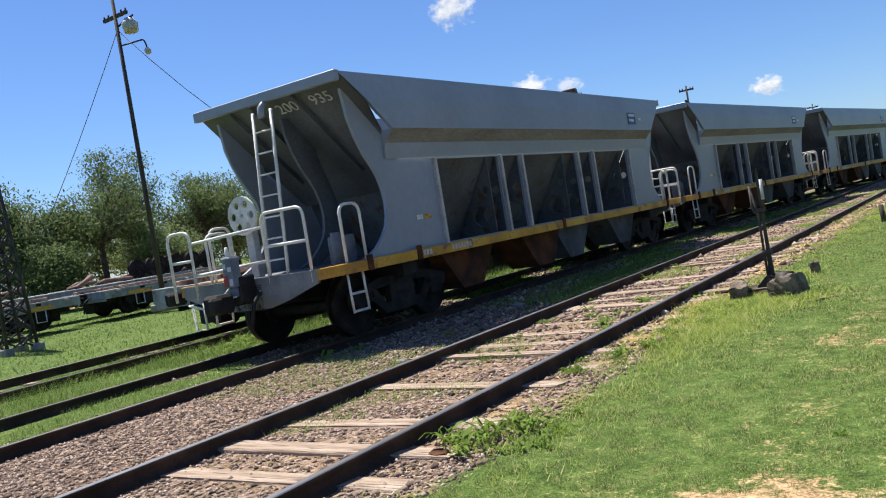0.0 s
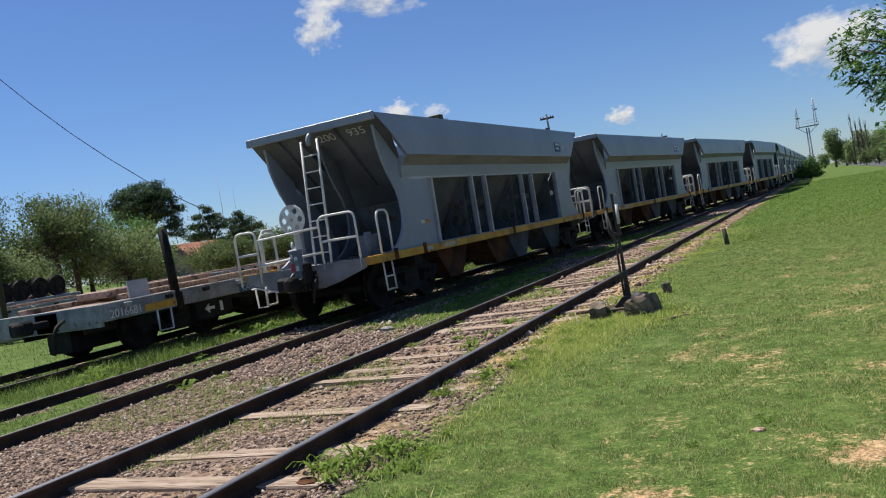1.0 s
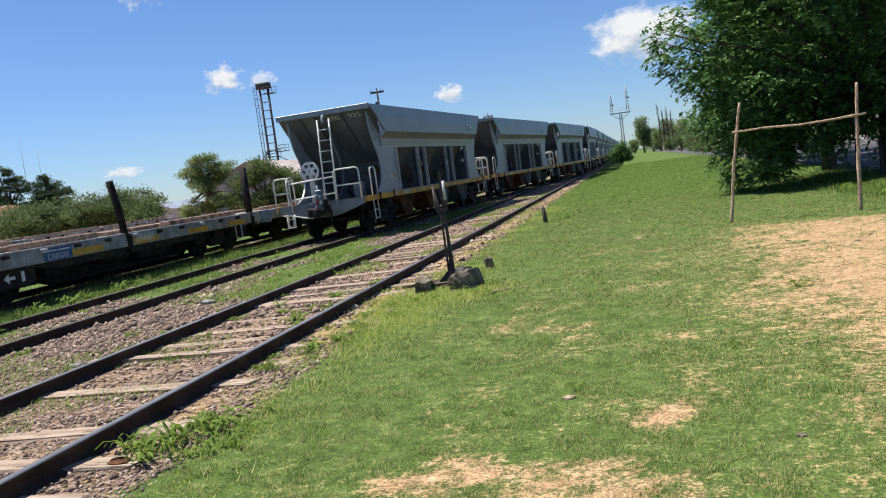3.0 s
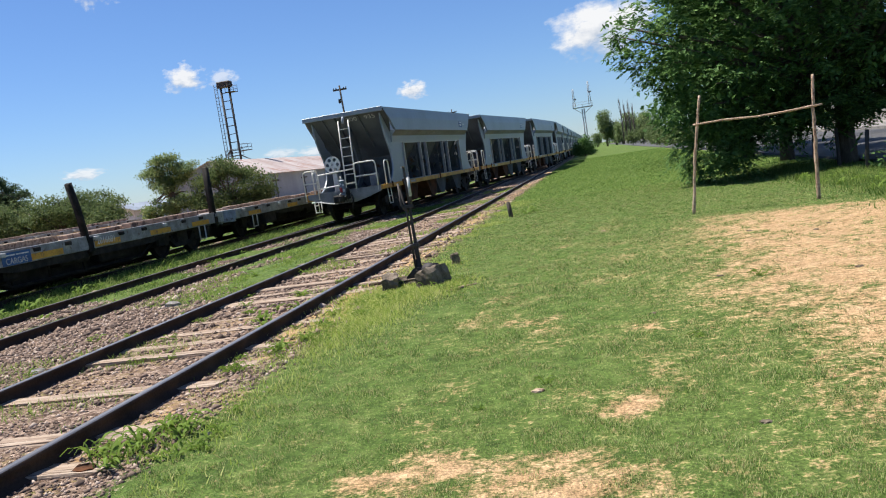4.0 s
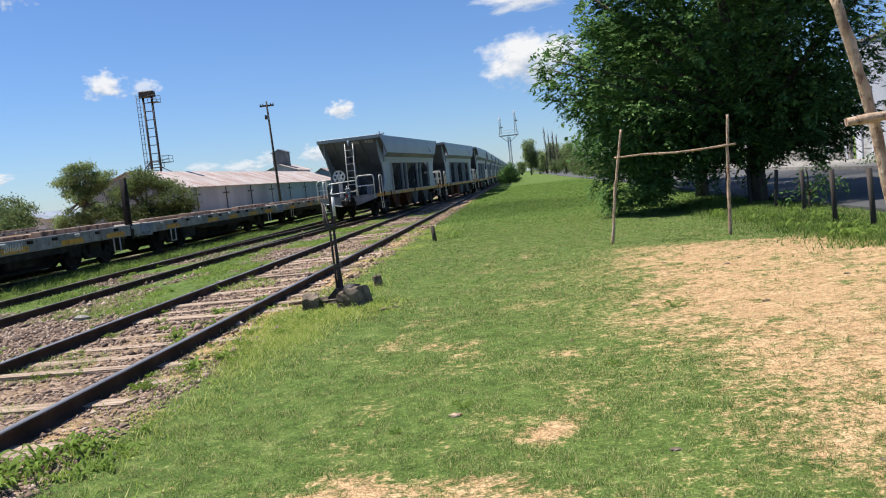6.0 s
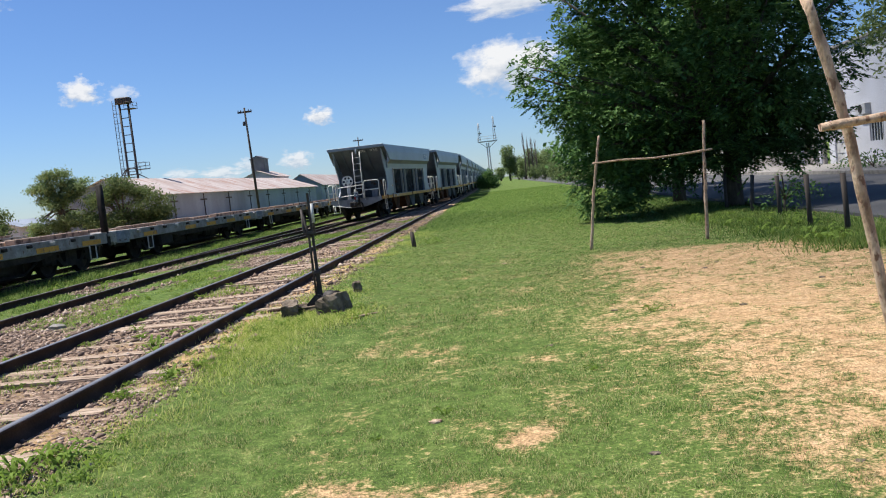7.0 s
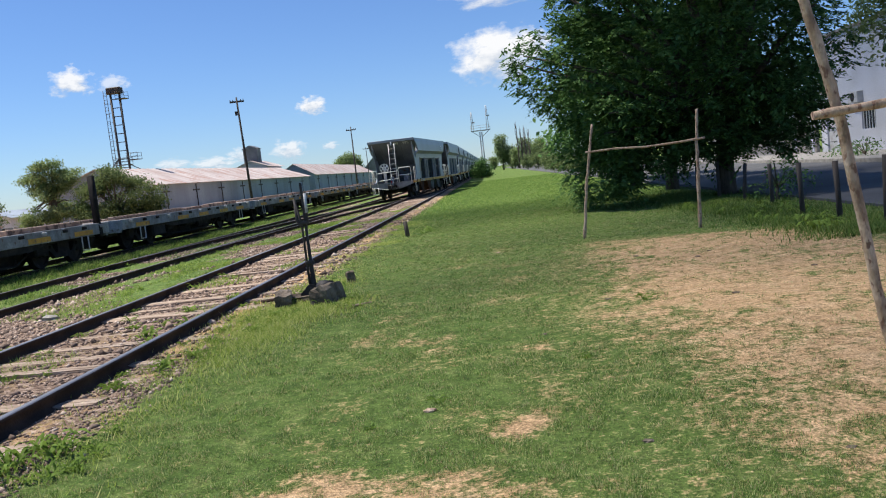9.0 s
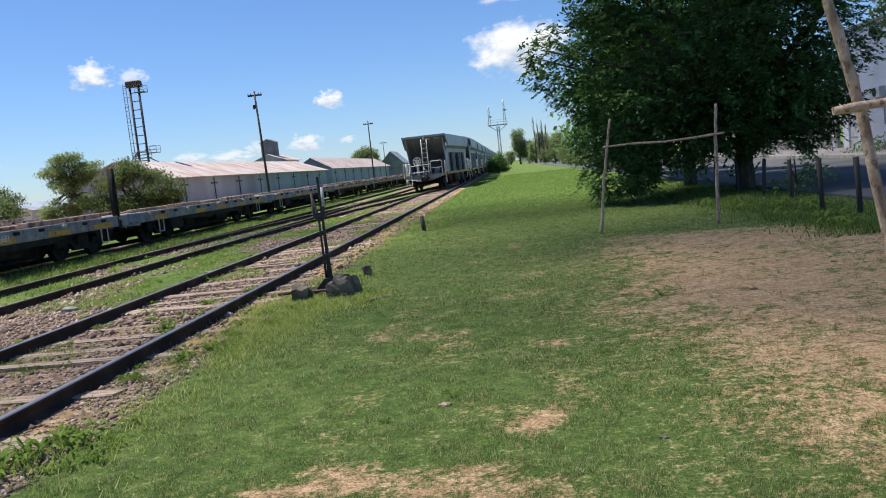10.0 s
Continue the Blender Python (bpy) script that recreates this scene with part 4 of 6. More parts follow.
def clumps(r, blobs, per_m2, shell=0.45):
    out = []
    for cx, cy, cz, rx, ry, rz in blobs:
        k = int(per_m2 * 4 * math.pi * ((rx * ry + ry * rz + rx * rz) / 3)) + 3
        d = r.normal(0, 1, (k, 3))
        d /= np.linalg.norm(d, axis=1, keepdims=True)
        rad = 1 - shell * r.random((k, 1)) ** 1.5 + r.normal(0, 0.11, (k, 1))
        out.append(np.array([cx, cy, cz]) + d * rad * np.array([rx, ry, rz]))
    p = np.concatenate(out)
    return p[p[:, 2] > 0.15]


def sprays(r, centres, mids, per, reach, leaflets, size, slim=0.4):
    """Feathered sprays: drooping stalks that fan out from twig tips, with paired leaflets that lie almost flat."""
    n = len(centres) * per
    base = np.repeat(centres, per, 0) + r.normal(0, 0.10, (n, 3))
    out = np.repeat(centres - mids, per, 0)
    out[:, 2] *= 0.35
    out /= np.linalg.norm(out, axis=1, keepdims=True) + 1e-9
    d = out * 0.9 + r.normal(0, 0.75, (n, 3)) * np.array([1, 1, 0.35])
    d /= np.linalg.norm(d, axis=1, keepdims=True)
    L = reach * r.uniform(0.7, 1.25, (n, 1))
    side = np.cross(d, np.array([0, 0, 1.0]))
    side /= np.linalg.norm(side, axis=1, keepdims=True) + 1e-9
    quads = []
    for j in range(leaflets):
        t = 0.2 + 0.8 * j / (leaflets - 1)
        sg = 0.0 if j == leaflets - 1 else (1.0 if j % 2 else -1.0)
        p = base + d * L * t - np.array([0, 0, 1.0]) * L * 0.42 * t * t
        q = side * sg * 0.85 + d * (0.5 if sg else 1.0) + np.array([0, 0, -0.28]) + r.normal(0, 0.16, (n, 3))
        q /= np.linalg.norm(q, axis=1, keepdims=True)
        nrm = np.array([0, 0, 1.0]) + r.normal(0, 0.28, (n, 3))
        w = np.cross(q, nrm)
        w /= np.linalg.norm(w, axis=1, keepdims=True) + 1e-9
        a = size * r.uniform(0.75, 1.2, (n, 1)) * (1.1 - 0.4 * abs(t - 0.5))
        quads.append(np.stack([p, p + q * a * 0.45 + w * a * slim * 0.5, p + q * a, p + q * a * 0.45 - w * a * slim * 0.5], 1))
    v = np.concatenate(quads).reshape(-1, 3)
    return v, np.arange(len(v)).reshape(-1, 4)


def puffs(r, blobs, k):
    """Breaks each large mass of a crown into k small ones on and inside its skin, for an uneven outline with gaps."""
    out = []
    for cx, cy, cz, rx, ry, rz in blobs:
        for _ in range(k):
            d = r.normal(0, 1, 3)
            d = d / np.linalg.norm(d) * r.uniform(0.45, 0.95)
            q = r.uniform(0.24, 0.44)
            m = (rx + ry + rz) / 3
            out.append((cx + d[0] * rx, cy + d[1] * ry, cz + d[2] * rz, q * (rx + m) / 2, q * (ry + m) / 2, q * 0.85 * (rz + m) / 2))
    return out


def build_tree(label, x, y, trunk_h, trunk_r, blobs, leaf, size, per_m2, per, seed, spread=0.22, name="tree", lean=0.0, droop=0.0, split=0, feathered=False):
    r = np.random.default_rng(seed)
    w = empty(name, label, "tree" if name == "tree" else name, at=(x, y, 0.0))
    bm = bmesh.new()
    tube(bm, [(0, 0, -0.1), (lean * 0.3, 0.05, trunk_h * 0.5), (lean, 0, trunk_h)], [trunk_r * 1.25, trunk_r, trunk_r * 0.8], 10)
    for cx, cy, cz, rx, ry, rz in blobs:
        for k in range(3):
            tip = Vector((cx + r.normal() * rx * 0.45, cy + r.normal() * ry * 0.45, max(trunk_h * 0.6, cz + r.normal() * rz * 0.4)))
            a = Vector((lean, 0, trunk_h * r.uniform(0.75, 1.0)))
            m = a.lerp(tip, 0.5) + Vector((0, 0, 0.25))
            tube(bm, [a, m, tip], [trunk_r * 0.55, trunk_r * 0.32, trunk_r * 0.08], 6)
    part("trunk", bm, M_BARK, w)
    masses = puffs(r, blobs, split) if split else blobs
    if feathered:
        tips, mids = [], []
        for bl in masses:
            c = clumps(r, [bl], per_m2, 0.25)
            tips.append(c)
            mids.append(np.repeat(np.array([bl[:3]]), len(c), 0) - np.array([0, 0, 0.3]))
        v, f = sprays(r, np.concatenate(tips), np.concatenate(mids), per, spread, 11, size)
        v2, f2 = leaves(r, clumps(r, masses, 1.0, 0.7), 0.2, 26, size * 1.1)
        v, f = np.concatenate([v, v2]), np.concatenate([f, f2 + len(v)])
    else:
        v, f = leaves(r, clumps(r, masses, per_m2), spread, per, size, droop=droop)
    part("crown", np_mesh("crown", v, f, leaf), None, w)
    return w


def crown_blobs(r, rx, h0, h1, n=7):
    """An uneven crown: a middle mass and smaller masses round it."""
    z, rz = (h0 + h1) / 2, (h1 - h0) / 2
    out = [(0, 0, z, rx * 0.7, rx * 0.7, rz * 0.85)]
    for k in range(n):
        a = 2 * math.pi * k / n + r.uniform(-0.4, 0.4)
        q = r.uniform(0.4, 0.62) * rx
        s = r.uniform(0.33, 0.5)
        out.append((q * math.cos(a), q * math.sin(a), z + r.uniform(-0.5, 0.62) * rz, rx * s, rx * s, rz * s * 1.1))
    return out


STREET = "street trees"
tagged(build_tree("large dense dark green street tree beside the road", 6.5, 23.8, 2.2, 0.22,
           [(-0.8, 0.3, 4.7, 3.4, 3.2, 3.5), (-3.1, -0.8, 3.4, 1.6, 1.8, 2.0), (1.1, 0.3, 4.3, 1.4, 2.2, 2.4), (-1.5, -1.5, 7.2, 2.6, 2.4, 1.6),
            (-3.5, 0.2, 1.7, 0.95, 1.2, 1.25), (-4.25, -0.3, 4.0, 1.2, 1.4, 1.3), (1.5, 0.2, 2.5, 1.2, 1.5, 1.1), (0.4, 0.8, 2.4, 2.0, 1.4, 0.9), (1.3, -1.6, 6.2, 1.2, 1.4, 1.3), (0.9, -0.3, 1.7, 1.3, 1.2, 0.7), (1.9, -0.2, 1.9, 1.1, 1.0, 0.6), (0.6, -2.2, 4.0, 2.1, 1.3, 1.8), (-3.0, 0.0, 6.0, 1.3, 1.4, 1.5), (-1.8, -0.6, 1.5, 1.5, 1.2, 0.6), (-3.3, -0.6, 1.15, 1.1, 1.2, 0.95), (-2.4, -0.9, 1.7, 1.3, 1.2, 0.8), (-0.4, -0.9, 1.7, 1.4, 1.1, 0.5), (1.6, -0.2, 2.9, 0.9, 1.2, 0.9)], M_LEAF, 0.155, 3.2, 6, 3, 0.37, feathered=True), group=STREET)
for k, (x, y) in enumerate(((6.2, 29.5), (6.0, 35.5), (6.4, 42.0))):
    r_ = random.Random(40 + k)
    tagged(build_tree("dense dark green street tree beside the road", x, y, 2.3, 0.2, crown_blobs(r_, 3.6, 1.2, 7.8), M_LEAF, 0.32, 1.6, 16, 50 + k, 0.35, split=7), group=STREET)
build_tree("light green tree with hanging twigs by the road", 11.2, 18.0, 3.0, 0.14, [(-2.7, 0, 3.9, 0.8, 0.9, 0.7), (-1.4, 0.1, 4.35, 1.2, 1.2, 0.9), (-2.3, -0.3, 3.2, 0.55, 0.6, 0.4), (-2.5, 0.1, 4.7, 0.8, 0.9, 0.6)], M_LEAF4, 0.12, 5.0, 34, 9, 0.2, droop=0.4)

LEFT_TREES = [  # x, y, crown radius, crown bottom, top, leaf, label
    (-52, 29.5, 4.6, 1.8, 7.6, M_LEAF2), (-50, 33.5, 4.4, 2.4, 8.8, M_LEAF2), (-56, 40.0, 3.0, 3.5, 11.6, M_LEAF2), (-50, 38.0, 3.6, 0.5, 5.8, M_LEAF2),
    (-50, 42.5, 3.2, 2.6, 8.4, M_LEAF2), (-54, 47.5, 3.2, 2.8, 9.2, M_LEAF2), (-47, 46.0, 3.2, 0.3, 5.5, M_LEAF2), (-55, 25.0, 5.5, 1.0, 9.5, M_LEAF2), (-48, 28.0, 3.2, 0.2, 4.6, M_LEAF2),
    (-54, 55.0, 3.5, 0.3, 5.4, M_LEAF), (-57, 51.5, 4.0, 0.3, 7.0, M_LEAF), (-51, 50.5, 3.4, 0.2, 6.2, M_LEAF),
    (-61, 34.0, 5.0, 0.2, 8.2, M_LEAF2), (-62, 41.0, 4.6, 0.2, 8.0, M_LEAF2), (-60, 47.5, 4.4, 0.2, 7.2, M_LEAF2), (-47, 36.0, 2.4, 0.1, 3.4, M_LEAF2)]
for k, (x, y, rx, h0, h1, lf) in enumerate(LEFT_TREES):
    r_ = random.Random(70 + k)
    tagged(build_tree("leafy green tree at the edge of the yard", x, y, h0 + (h1 - h0) * 0.35, 0.2, crown_blobs(r_, rx, h0, h1, 11), (M_LEAF4 if lf is M_LEAF2 and k in (3, 6) else lf), 0.21, 1.25, 17, 90 + k, 0.40, split=8), group="trees at the yard's edge")
build_tree("tall umbrella-shaped dark green pine", -63, 65.0, 6.5, 0.32, [(0.2, 0, 9.9, 2.9, 2.7, 1.0), (-2.5, 0, 8.8, 2.1, 2.0, 1.0), (2.5, 0, 9.0, 2.0, 2.0, 1.0), (0.3, 0, 8.6, 3.0, 2.8, 0.9), (-1.9, 0, 7.5, 1.7, 1.6, 0.7), (3.1, 0, 7.6, 1.5, 1.5, 0.7), (0.6, 0, 7.3, 1.7, 1.6, 0.6), (3.9, 0, 5.8, 1.4, 1.3, 1.0)], M_LEAF3, 0.22, 3.2, 22, 130, 0.2, split=11)
for k, (x, y, h) in enumerate(((-72, 85.0, 9.2), (-69.5, 88.5, 7.8), (-73, 92.0, 6.4))):
    build_tree("dark conifer in the distance", x, y, h * 0.5, 0.2, [(0.2, 0, h * 0.95, 0.9, 0.9, h * 0.06), (0, 0, h * 0.84, 2.0, 1.8, h * 0.06), (0.6, 0, h * 0.71, 2.7, 2.4, h * 0.06), (-0.4, 0, h * 0.58, 2.9, 2.6, h * 0.06), (0.2, 0, h * 0.45, 3.0, 2.6, h * 0.07), (0, 0, h * 0.28, 2.6, 2.4, h * 0.12)], M_LEAF3, 0.26, 2.4, 18, 140 + k, 0.22, split=9)
for k, (x, y, rx, h) in enumerate(((-48, 58, 3.2, 3.9), (-46, 62, 3.0, 4.2), (-43, 61, 3.0, 4.0), (-40.5, 62, 2.6, 3.6), (-52, 62, 3.6, 4.4), (-44, 66, 3.0, 4.4), (-38.6, 60, 1.8, 2.6))):
    r_ = random.Random(170 + k)
    tagged(build_tree("rounded green bush at the edge of the yard", x, y, 1.0, 0.1, crown_blobs(r_, rx, 0.0, h, 7), M_LEAF2, 0.2, 2.0, 17, 180 + k, 0.28, "bush", split=8), group="bushes of the yard")
r_ = random.Random(5)
build_tree("airy broad-crowned tree behind the flat wagons", -46, 85, 3.5, 0.25, [(0.2, 0, 6.3, 1.9, 1.9, 0.8), (-1.6, 0, 5.4, 1.5, 1.5, 0.7), (1.9, 0, 5.5, 1.5, 1.5, 0.7), (-0.8, 0, 3.7, 2.1, 2.1, 1.1), (0.7, 0, 4.6, 1.4, 1.6, 0.7), (0.2, 0, 1.9, 2.6, 2.5, 1.3), (-2.2, 0, 1.2, 1.3, 1.3, 1.0)], M_LEAF4, 0.22, 3.0, 24, 210, 0.3, split=12)
build_tree("large wide bush in front of a shed", -39.0, 84, 1.5, 0.15, [(0.4, 0, 3.3, 2.6, 2.6, 2.2), (-2.6, 0, 2.4, 2.2, 2.2, 2.0), (3.2, 0, 2.5, 1.9, 2.0, 1.7), (0.0, 0, 4.9, 1.3, 1.5, 0.9), (1.8, 0, 4.1, 1.5, 1.5, 1.0), (-1.6, 0, 4.0, 1.3, 1.4, 0.9), (4.4, 0, 1.5, 1.4, 1.5, 1.2), (-4.2, 0, 1.6, 1.4, 1.4, 1.1), (0.5, -0.8, 1.2, 3.2, 1.8, 1.1), (-2.6, -0.5, 1.0, 2.0, 1.6, 0.9), (2.8, -0.5, 1.0, 2.0, 1.6, 0.9)], M_LEAF2, 0.23, 2.6, 20, 211, 0.32, "bush", split=11)
build_tree("green bush beside the rails", -1.4, 112, 0.8, 0.1, [(0, 0, 1.2, 1.2, 1.2, 1.2), (-0.8, 0, 0.8, 0.9, 0.9, 0.8), (0.6, 0, 0.8, 0.8, 0.8, 0.8), (0.1, 0, 2.0, 0.7, 0.7, 0.7)], M_LEAF, 0.2, 6, 22, 212, 0.22, "bush")
for k, (x, y, rx, h, h0) in enumerate(((3.6, 250, 2.3, 11.0, 0.3), (6.2, 250, 1.8, 7.5, 0.2), (7.9, 245, 2.2, 6.5, 0.2), (1.0, 300, 1.8, 5.0, 0.2), (10.5, 240, 2.6, 8.0, 0.2), (14, 225, 3.5, 8.0, 0.2))):
    r_ = random.Random(300 + k)
    tagged(build_tree("tall green tree far along the line", x, y, 2.0, 0.25, crown_blobs(r_, rx, h0, h, 7), M_LEAF4, 0.42, 2.2, 14, 310 + k, 0.4), group="far trees along the line")
for k, (x, y, rx, h) in enumerate(((8.3, 150, 1.5, 3.2), (9.6, 138, 1.6, 2.8), (7.4, 170, 1.5, 3.0), (8.6, 118, 1.6, 2.6), (7.9, 100, 1.5, 2.4), (7.6, 84, 1.5, 2.3), (7.4, 70, 1.4, 2.2), (7.4, 58, 1.4, 2.2))):
    r_ = random.Random(350 + k)
    tagged(build_tree("olive green bush along the road fence", x, y, 0.8, 0.08, crown_blobs(r_, rx, 0.0, h, 6), M_LEAF2, 0.25, 3.0, 14, 360 + k, 0.28, "bush"), group="bushes by the road")
build_tree("tall pale green tree behind the far shed", -50, 296, 4.0, 0.3, crown_blobs(random.Random(377), 5.2, 2.5, 12.5, 9), M_LEAF4, 0.5, 1.6, 16, 378, 0.5)
for k, (x, y, h) in enumerate(((7.6, 226, 12.0), (8.5, 224, 10.6), (9.4, 222, 11.2), (10.3, 220, 9.2))):
    w = empty("bare_poplar", "tall slender bare poplar", "tree", "bare poplars", at=(x, y, 0))
    bm = bmesh.new()
    r_ = random.Random(330 + k)
    tube(bm, [(0, 0, 0), (0.1, 0, h * 0.5), (0, 0, h)], [0.22, 0.14, 0.03], 6)
    for j in range(26):
        z = r_.uniform(1.5, h * 0.9)
        a = r_.uniform(0, 6.28)
        q = r_.uniform(0.4, 1.1) * (1 - z / h * 0.6)
        tube(bm, [(0, 0, z), (q * 0.5 * math.cos(a), q * 0.5 * math.sin(a), z + 0.7), (q * math.cos(a), q * math.sin(a), z + 2.0)], [0.07, 0.05, 0.02], 4)
    part("trunk", bm, M_BARK, w)

# ---- buildings ----
M_TIN = worn("galvanised_sheet", (0.26, 0.30, 0.355), (0.19, 0.215, 0.255), (0.33, 0.375, 0.435), 0.6, 0.1, 0.25, 12, 0.1, (1, 1, 0.3), (0.28, 0.24, 0.22), 0.72)
M_TINROOF = worn("rusty_roof_sheet", (0.44, 0.37, 0.34), (0.33, 0.23, 0.19), (0.54, 0.49, 0.46), 0.7, 0.1, 0.3, 10, 0.1, (0.4, 1.6, 1), (0.32, 0.17, 0.12), 0.6)
M_SHEETDARK = worn("dark_grey_sheet", (0.13, 0.14, 0.16), (0.09, 0.095, 0.105), (0.18, 0.19, 0.215), 0.7, 0.1, 0.5, 12, 0.1)
M_TILE = worn("red_tile_roof", (0.36, 0.14, 0.08), (0.25, 0.09, 0.06), (0.45, 0.2, 0.12), 0.85, 0, 0.8, 15, 0.2)
M_WALLW = worn("white_wall_paint", (0.50, 0.51, 0.545), (0.43, 0.435, 0.45), (0.55, 0.56, 0.60), 0.85, 0, 0.5, 20, 0.1)
M_WALLG = worn("grey_render_wall", (0.24, 0.24, 0.24), (0.18, 0.175, 0.17), (0.30, 0.30, 0.30), 0.9, 0, 0.5, 20, 0.1)
M_ASPHALT = worn("asphalt", (0.085, 0.084, 0.084), (0.06, 0.06, 0.06), (0.115, 0.113, 0.11), 0.9, 0, 0.4, 40, 0.3)
M_GLASS = worn("dark_window_glass", (0.03, 0.035, 0.04), (0.02, 0.02, 0.025), (0.05, 0.05, 0.06), 0.15, 0, 2, 20, 0.0)


def build_shed(label, x_eave, x_ridge, y0, y1, eave, ridge, doors, wall, roof):
    w = empty("goods_shed", label, "shed", "railway sheds", at=(x_ridge, y0, 0))
    half, L = x_eave - x_ridge, y1 - y0
    bm = bmesh.new()
    prof = [(-half, 0), (half, 0), (half, eave), (0, ridge), (-half, eave)]
    a, b = [bm.verts.new((x, 0, z)) for x, z in prof], [bm.verts.new((x, L, z)) for x, z in prof]
    bm.faces.new(a), bm.faces.new(b[::-1])
    for k in range(5):
        bm.faces.new((a[k], a[(k + 1) % 5], b[(k + 1) % 5], b[k]))
    part("wall", bm, wall, w)
    slope = (ridge - eave) / half
    for s in (-1, 1):
        bm = bmesh.new()
        n = int(L / 0.8)
        rows_ = []
        for k in range(n + 1):   # a corrugated slab
            y = -0.5 + (L + 1) * k / n
            dz = 0.05 * (k % 2)
            ends = ((0, ridge + 0.06 + dz), (s * (half + 0.6), eave - 0.6 * slope + 0.06 + dz))
            rows_.append([bm.verts.new((x, y, z)) for x, z in ends] + [bm.verts.new((x, y, z - 0.08)) for x, z in ends[::-1]])
        for p, q in zip(rows_, rows_[1:]):
            for j in range(4):
                bm.faces.new((p[j], q[j], q[(j + 1) % 4], p[(j + 1) % 4]))
        bm.faces.new(rows_[0]), bm.faces.new(rows_[-1][::-1])
        part("roof", bm, roof, w)
    for k in range(doors):
        y = L * (k + 0.35) / doors
        bm = bmesh.new()
        box(bm, half + 0.02, half + 0.10, y, y + 0.12, 0.0, eave * 0.93)
        box(bm, half + 0.02, half + 0.10, y - 1.2, y + 1.2, eave * 0.70, eave * 0.75)
        part("door_rail", bm, M_STEEL_OLD, w)
        bm = bmesh.new()
        box(bm, half + 0.01, half + 0.06, y + 0.3, y + 2.7, 0.0, eave * 0.72)
        part("door", bm, wall, w)
    return w


build_shed("long galvanised goods shed with a rusty roof", -40, -46.5, 96.5, 181, 3.9, 6.3, 8, M_TIN, M_TINROOF)
build_shed("galvanised goods shed farther along the line", -40, -44.5, 187, 278, 4.3, 6.9, 8, M_TIN, M_TINROOF)
build_shed("grey house with a tin roof at the yard's end", -38, -42, 300, 318, 5.4, 9.4, 2, M_WALLG, M_TIN)
build_shed("low white house behind the yard", -66, -69, 110, 122, 1.9, 2.8, 1, M_WALLW, M_TIN)
build_shed("low house with a red tiled roof behind the trees", -58.5, -61.5, 66, 73, 2.4, 4.1, 1, M_WALLG, M_TILE)
build_shed("shed with a rusty roof under the grain tower", -49.5, -53.3, 184, 196, 7.2, 8.6, 1, M_TIN, M_TINROOF)

# grain tower above the sheds
w = empty("grain_tower", "grey sheet-metal grain elevator head house", "tower", at=(-53.8, 188, 0))
bm = bmesh.new()
box(bm, -1.6, 1.6, -1.6, 1.6, 0, 11.4, 0.05)
part("body", bm, M_SHEETDARK, w)
bm = bmesh.new()
vs = [bm.verts.new(p) for p in ((-1.9, -1.9, 11.4), (1.9, -1.9, 11.4), (1.9, 1.9, 11.4), (-1.9, 1.9, 11.4), (0, -1.9, 12.2), (0, 1.9, 12.2))]
for f in ((0, 1, 4), (1, 2, 5, 4), (2, 3, 5), (3, 0, 4, 5), (3, 2, 1, 0)):
    bm.faces.new([vs[i] for i in f])
part("roof", bm, M_SHEETDARK, w)

# tall conveyor tower with ladder and platforms
w = empty("elevator_tower", "tall dark steel bucket elevator with ladder and platforms", "tower", at=(-51.3, 115.5, 0))
bm = bmesh.new()
for x in (-0.75, 0.55):
    tube(bm, [(x, 0, 0), (x, 0, 17.6)], 0.17, 8)
for k in range(14):
    box(bm, -0.75, 0.55, -0.05, 0.05, 1 + k * 1.2, 1.1 + k * 1.2)
part("leg_casing", bm, M_STEEL_OLD, w)
bm = bmesh.new()
box(bm, -1.1, 0.9, -0.6, 0.6, 17.4, 18.3, 0.1)
part("head", bm, M_STEEL_OLD, w)
for z, x0, x1 in ((16.6, 0.2, 1.5), (8.0, 0.6, 2.2), (7.4, -1.3, 0.8)):
    bm = bmesh.new()
    box(bm, x0, x1, -0.7, 0.7, z, z + 0.08)
    for x in (x0, x1):
        for y in (-0.7, 0.7):
            tube(bm, [(x, y, z), (x, y, z + 1.0)], 0.03, 5)
    for y in (-0.7, 0.7):
        tube(bm, [(x0, y, z + 1.0), (x1, y, z + 1.0)], 0.03, 5)
        tube(bm, [(x0, y, z + 0.5), (x1, y, z + 0.5)], 0.03, 5)
    part("platform", bm, M_STEEL_OLD, w)
bm = bmesh.new()
for x in (-1.75, -1.3):
    tube(bm, [(x, 0, 6), (x, 0, 18)], 0.045, 5)
for k in range(24):
    tube(bm, [(-1.75, 0, 6.2 + k * 0.5), (-1.3, 0, 6.2 + k * 0.5)], 0.03, 4)
for k in range(9):
    tube(bm, [(-1.75, 0, 7 + k * 1.3), (-0.7, 0, 7 + k * 1.3)], 0.03, 4)
part("ladder", bm, M_STEEL_OLD, w)
for p, q in (((-0.75, 0, 8.5), (-4.0, 0, 5.0)), ((-0.75, 0, 8.5), (-2.2, -1, 5.0)), ((0.55, 0, 7.5), (3.2, 0, 6.0))):
    bm = bmesh.new()
    tube(bm, [p, q, (q[0] * 1.1, q[1], 0)], 0.07, 5)
    part("brace", bm, M_STEEL_OLD, w)


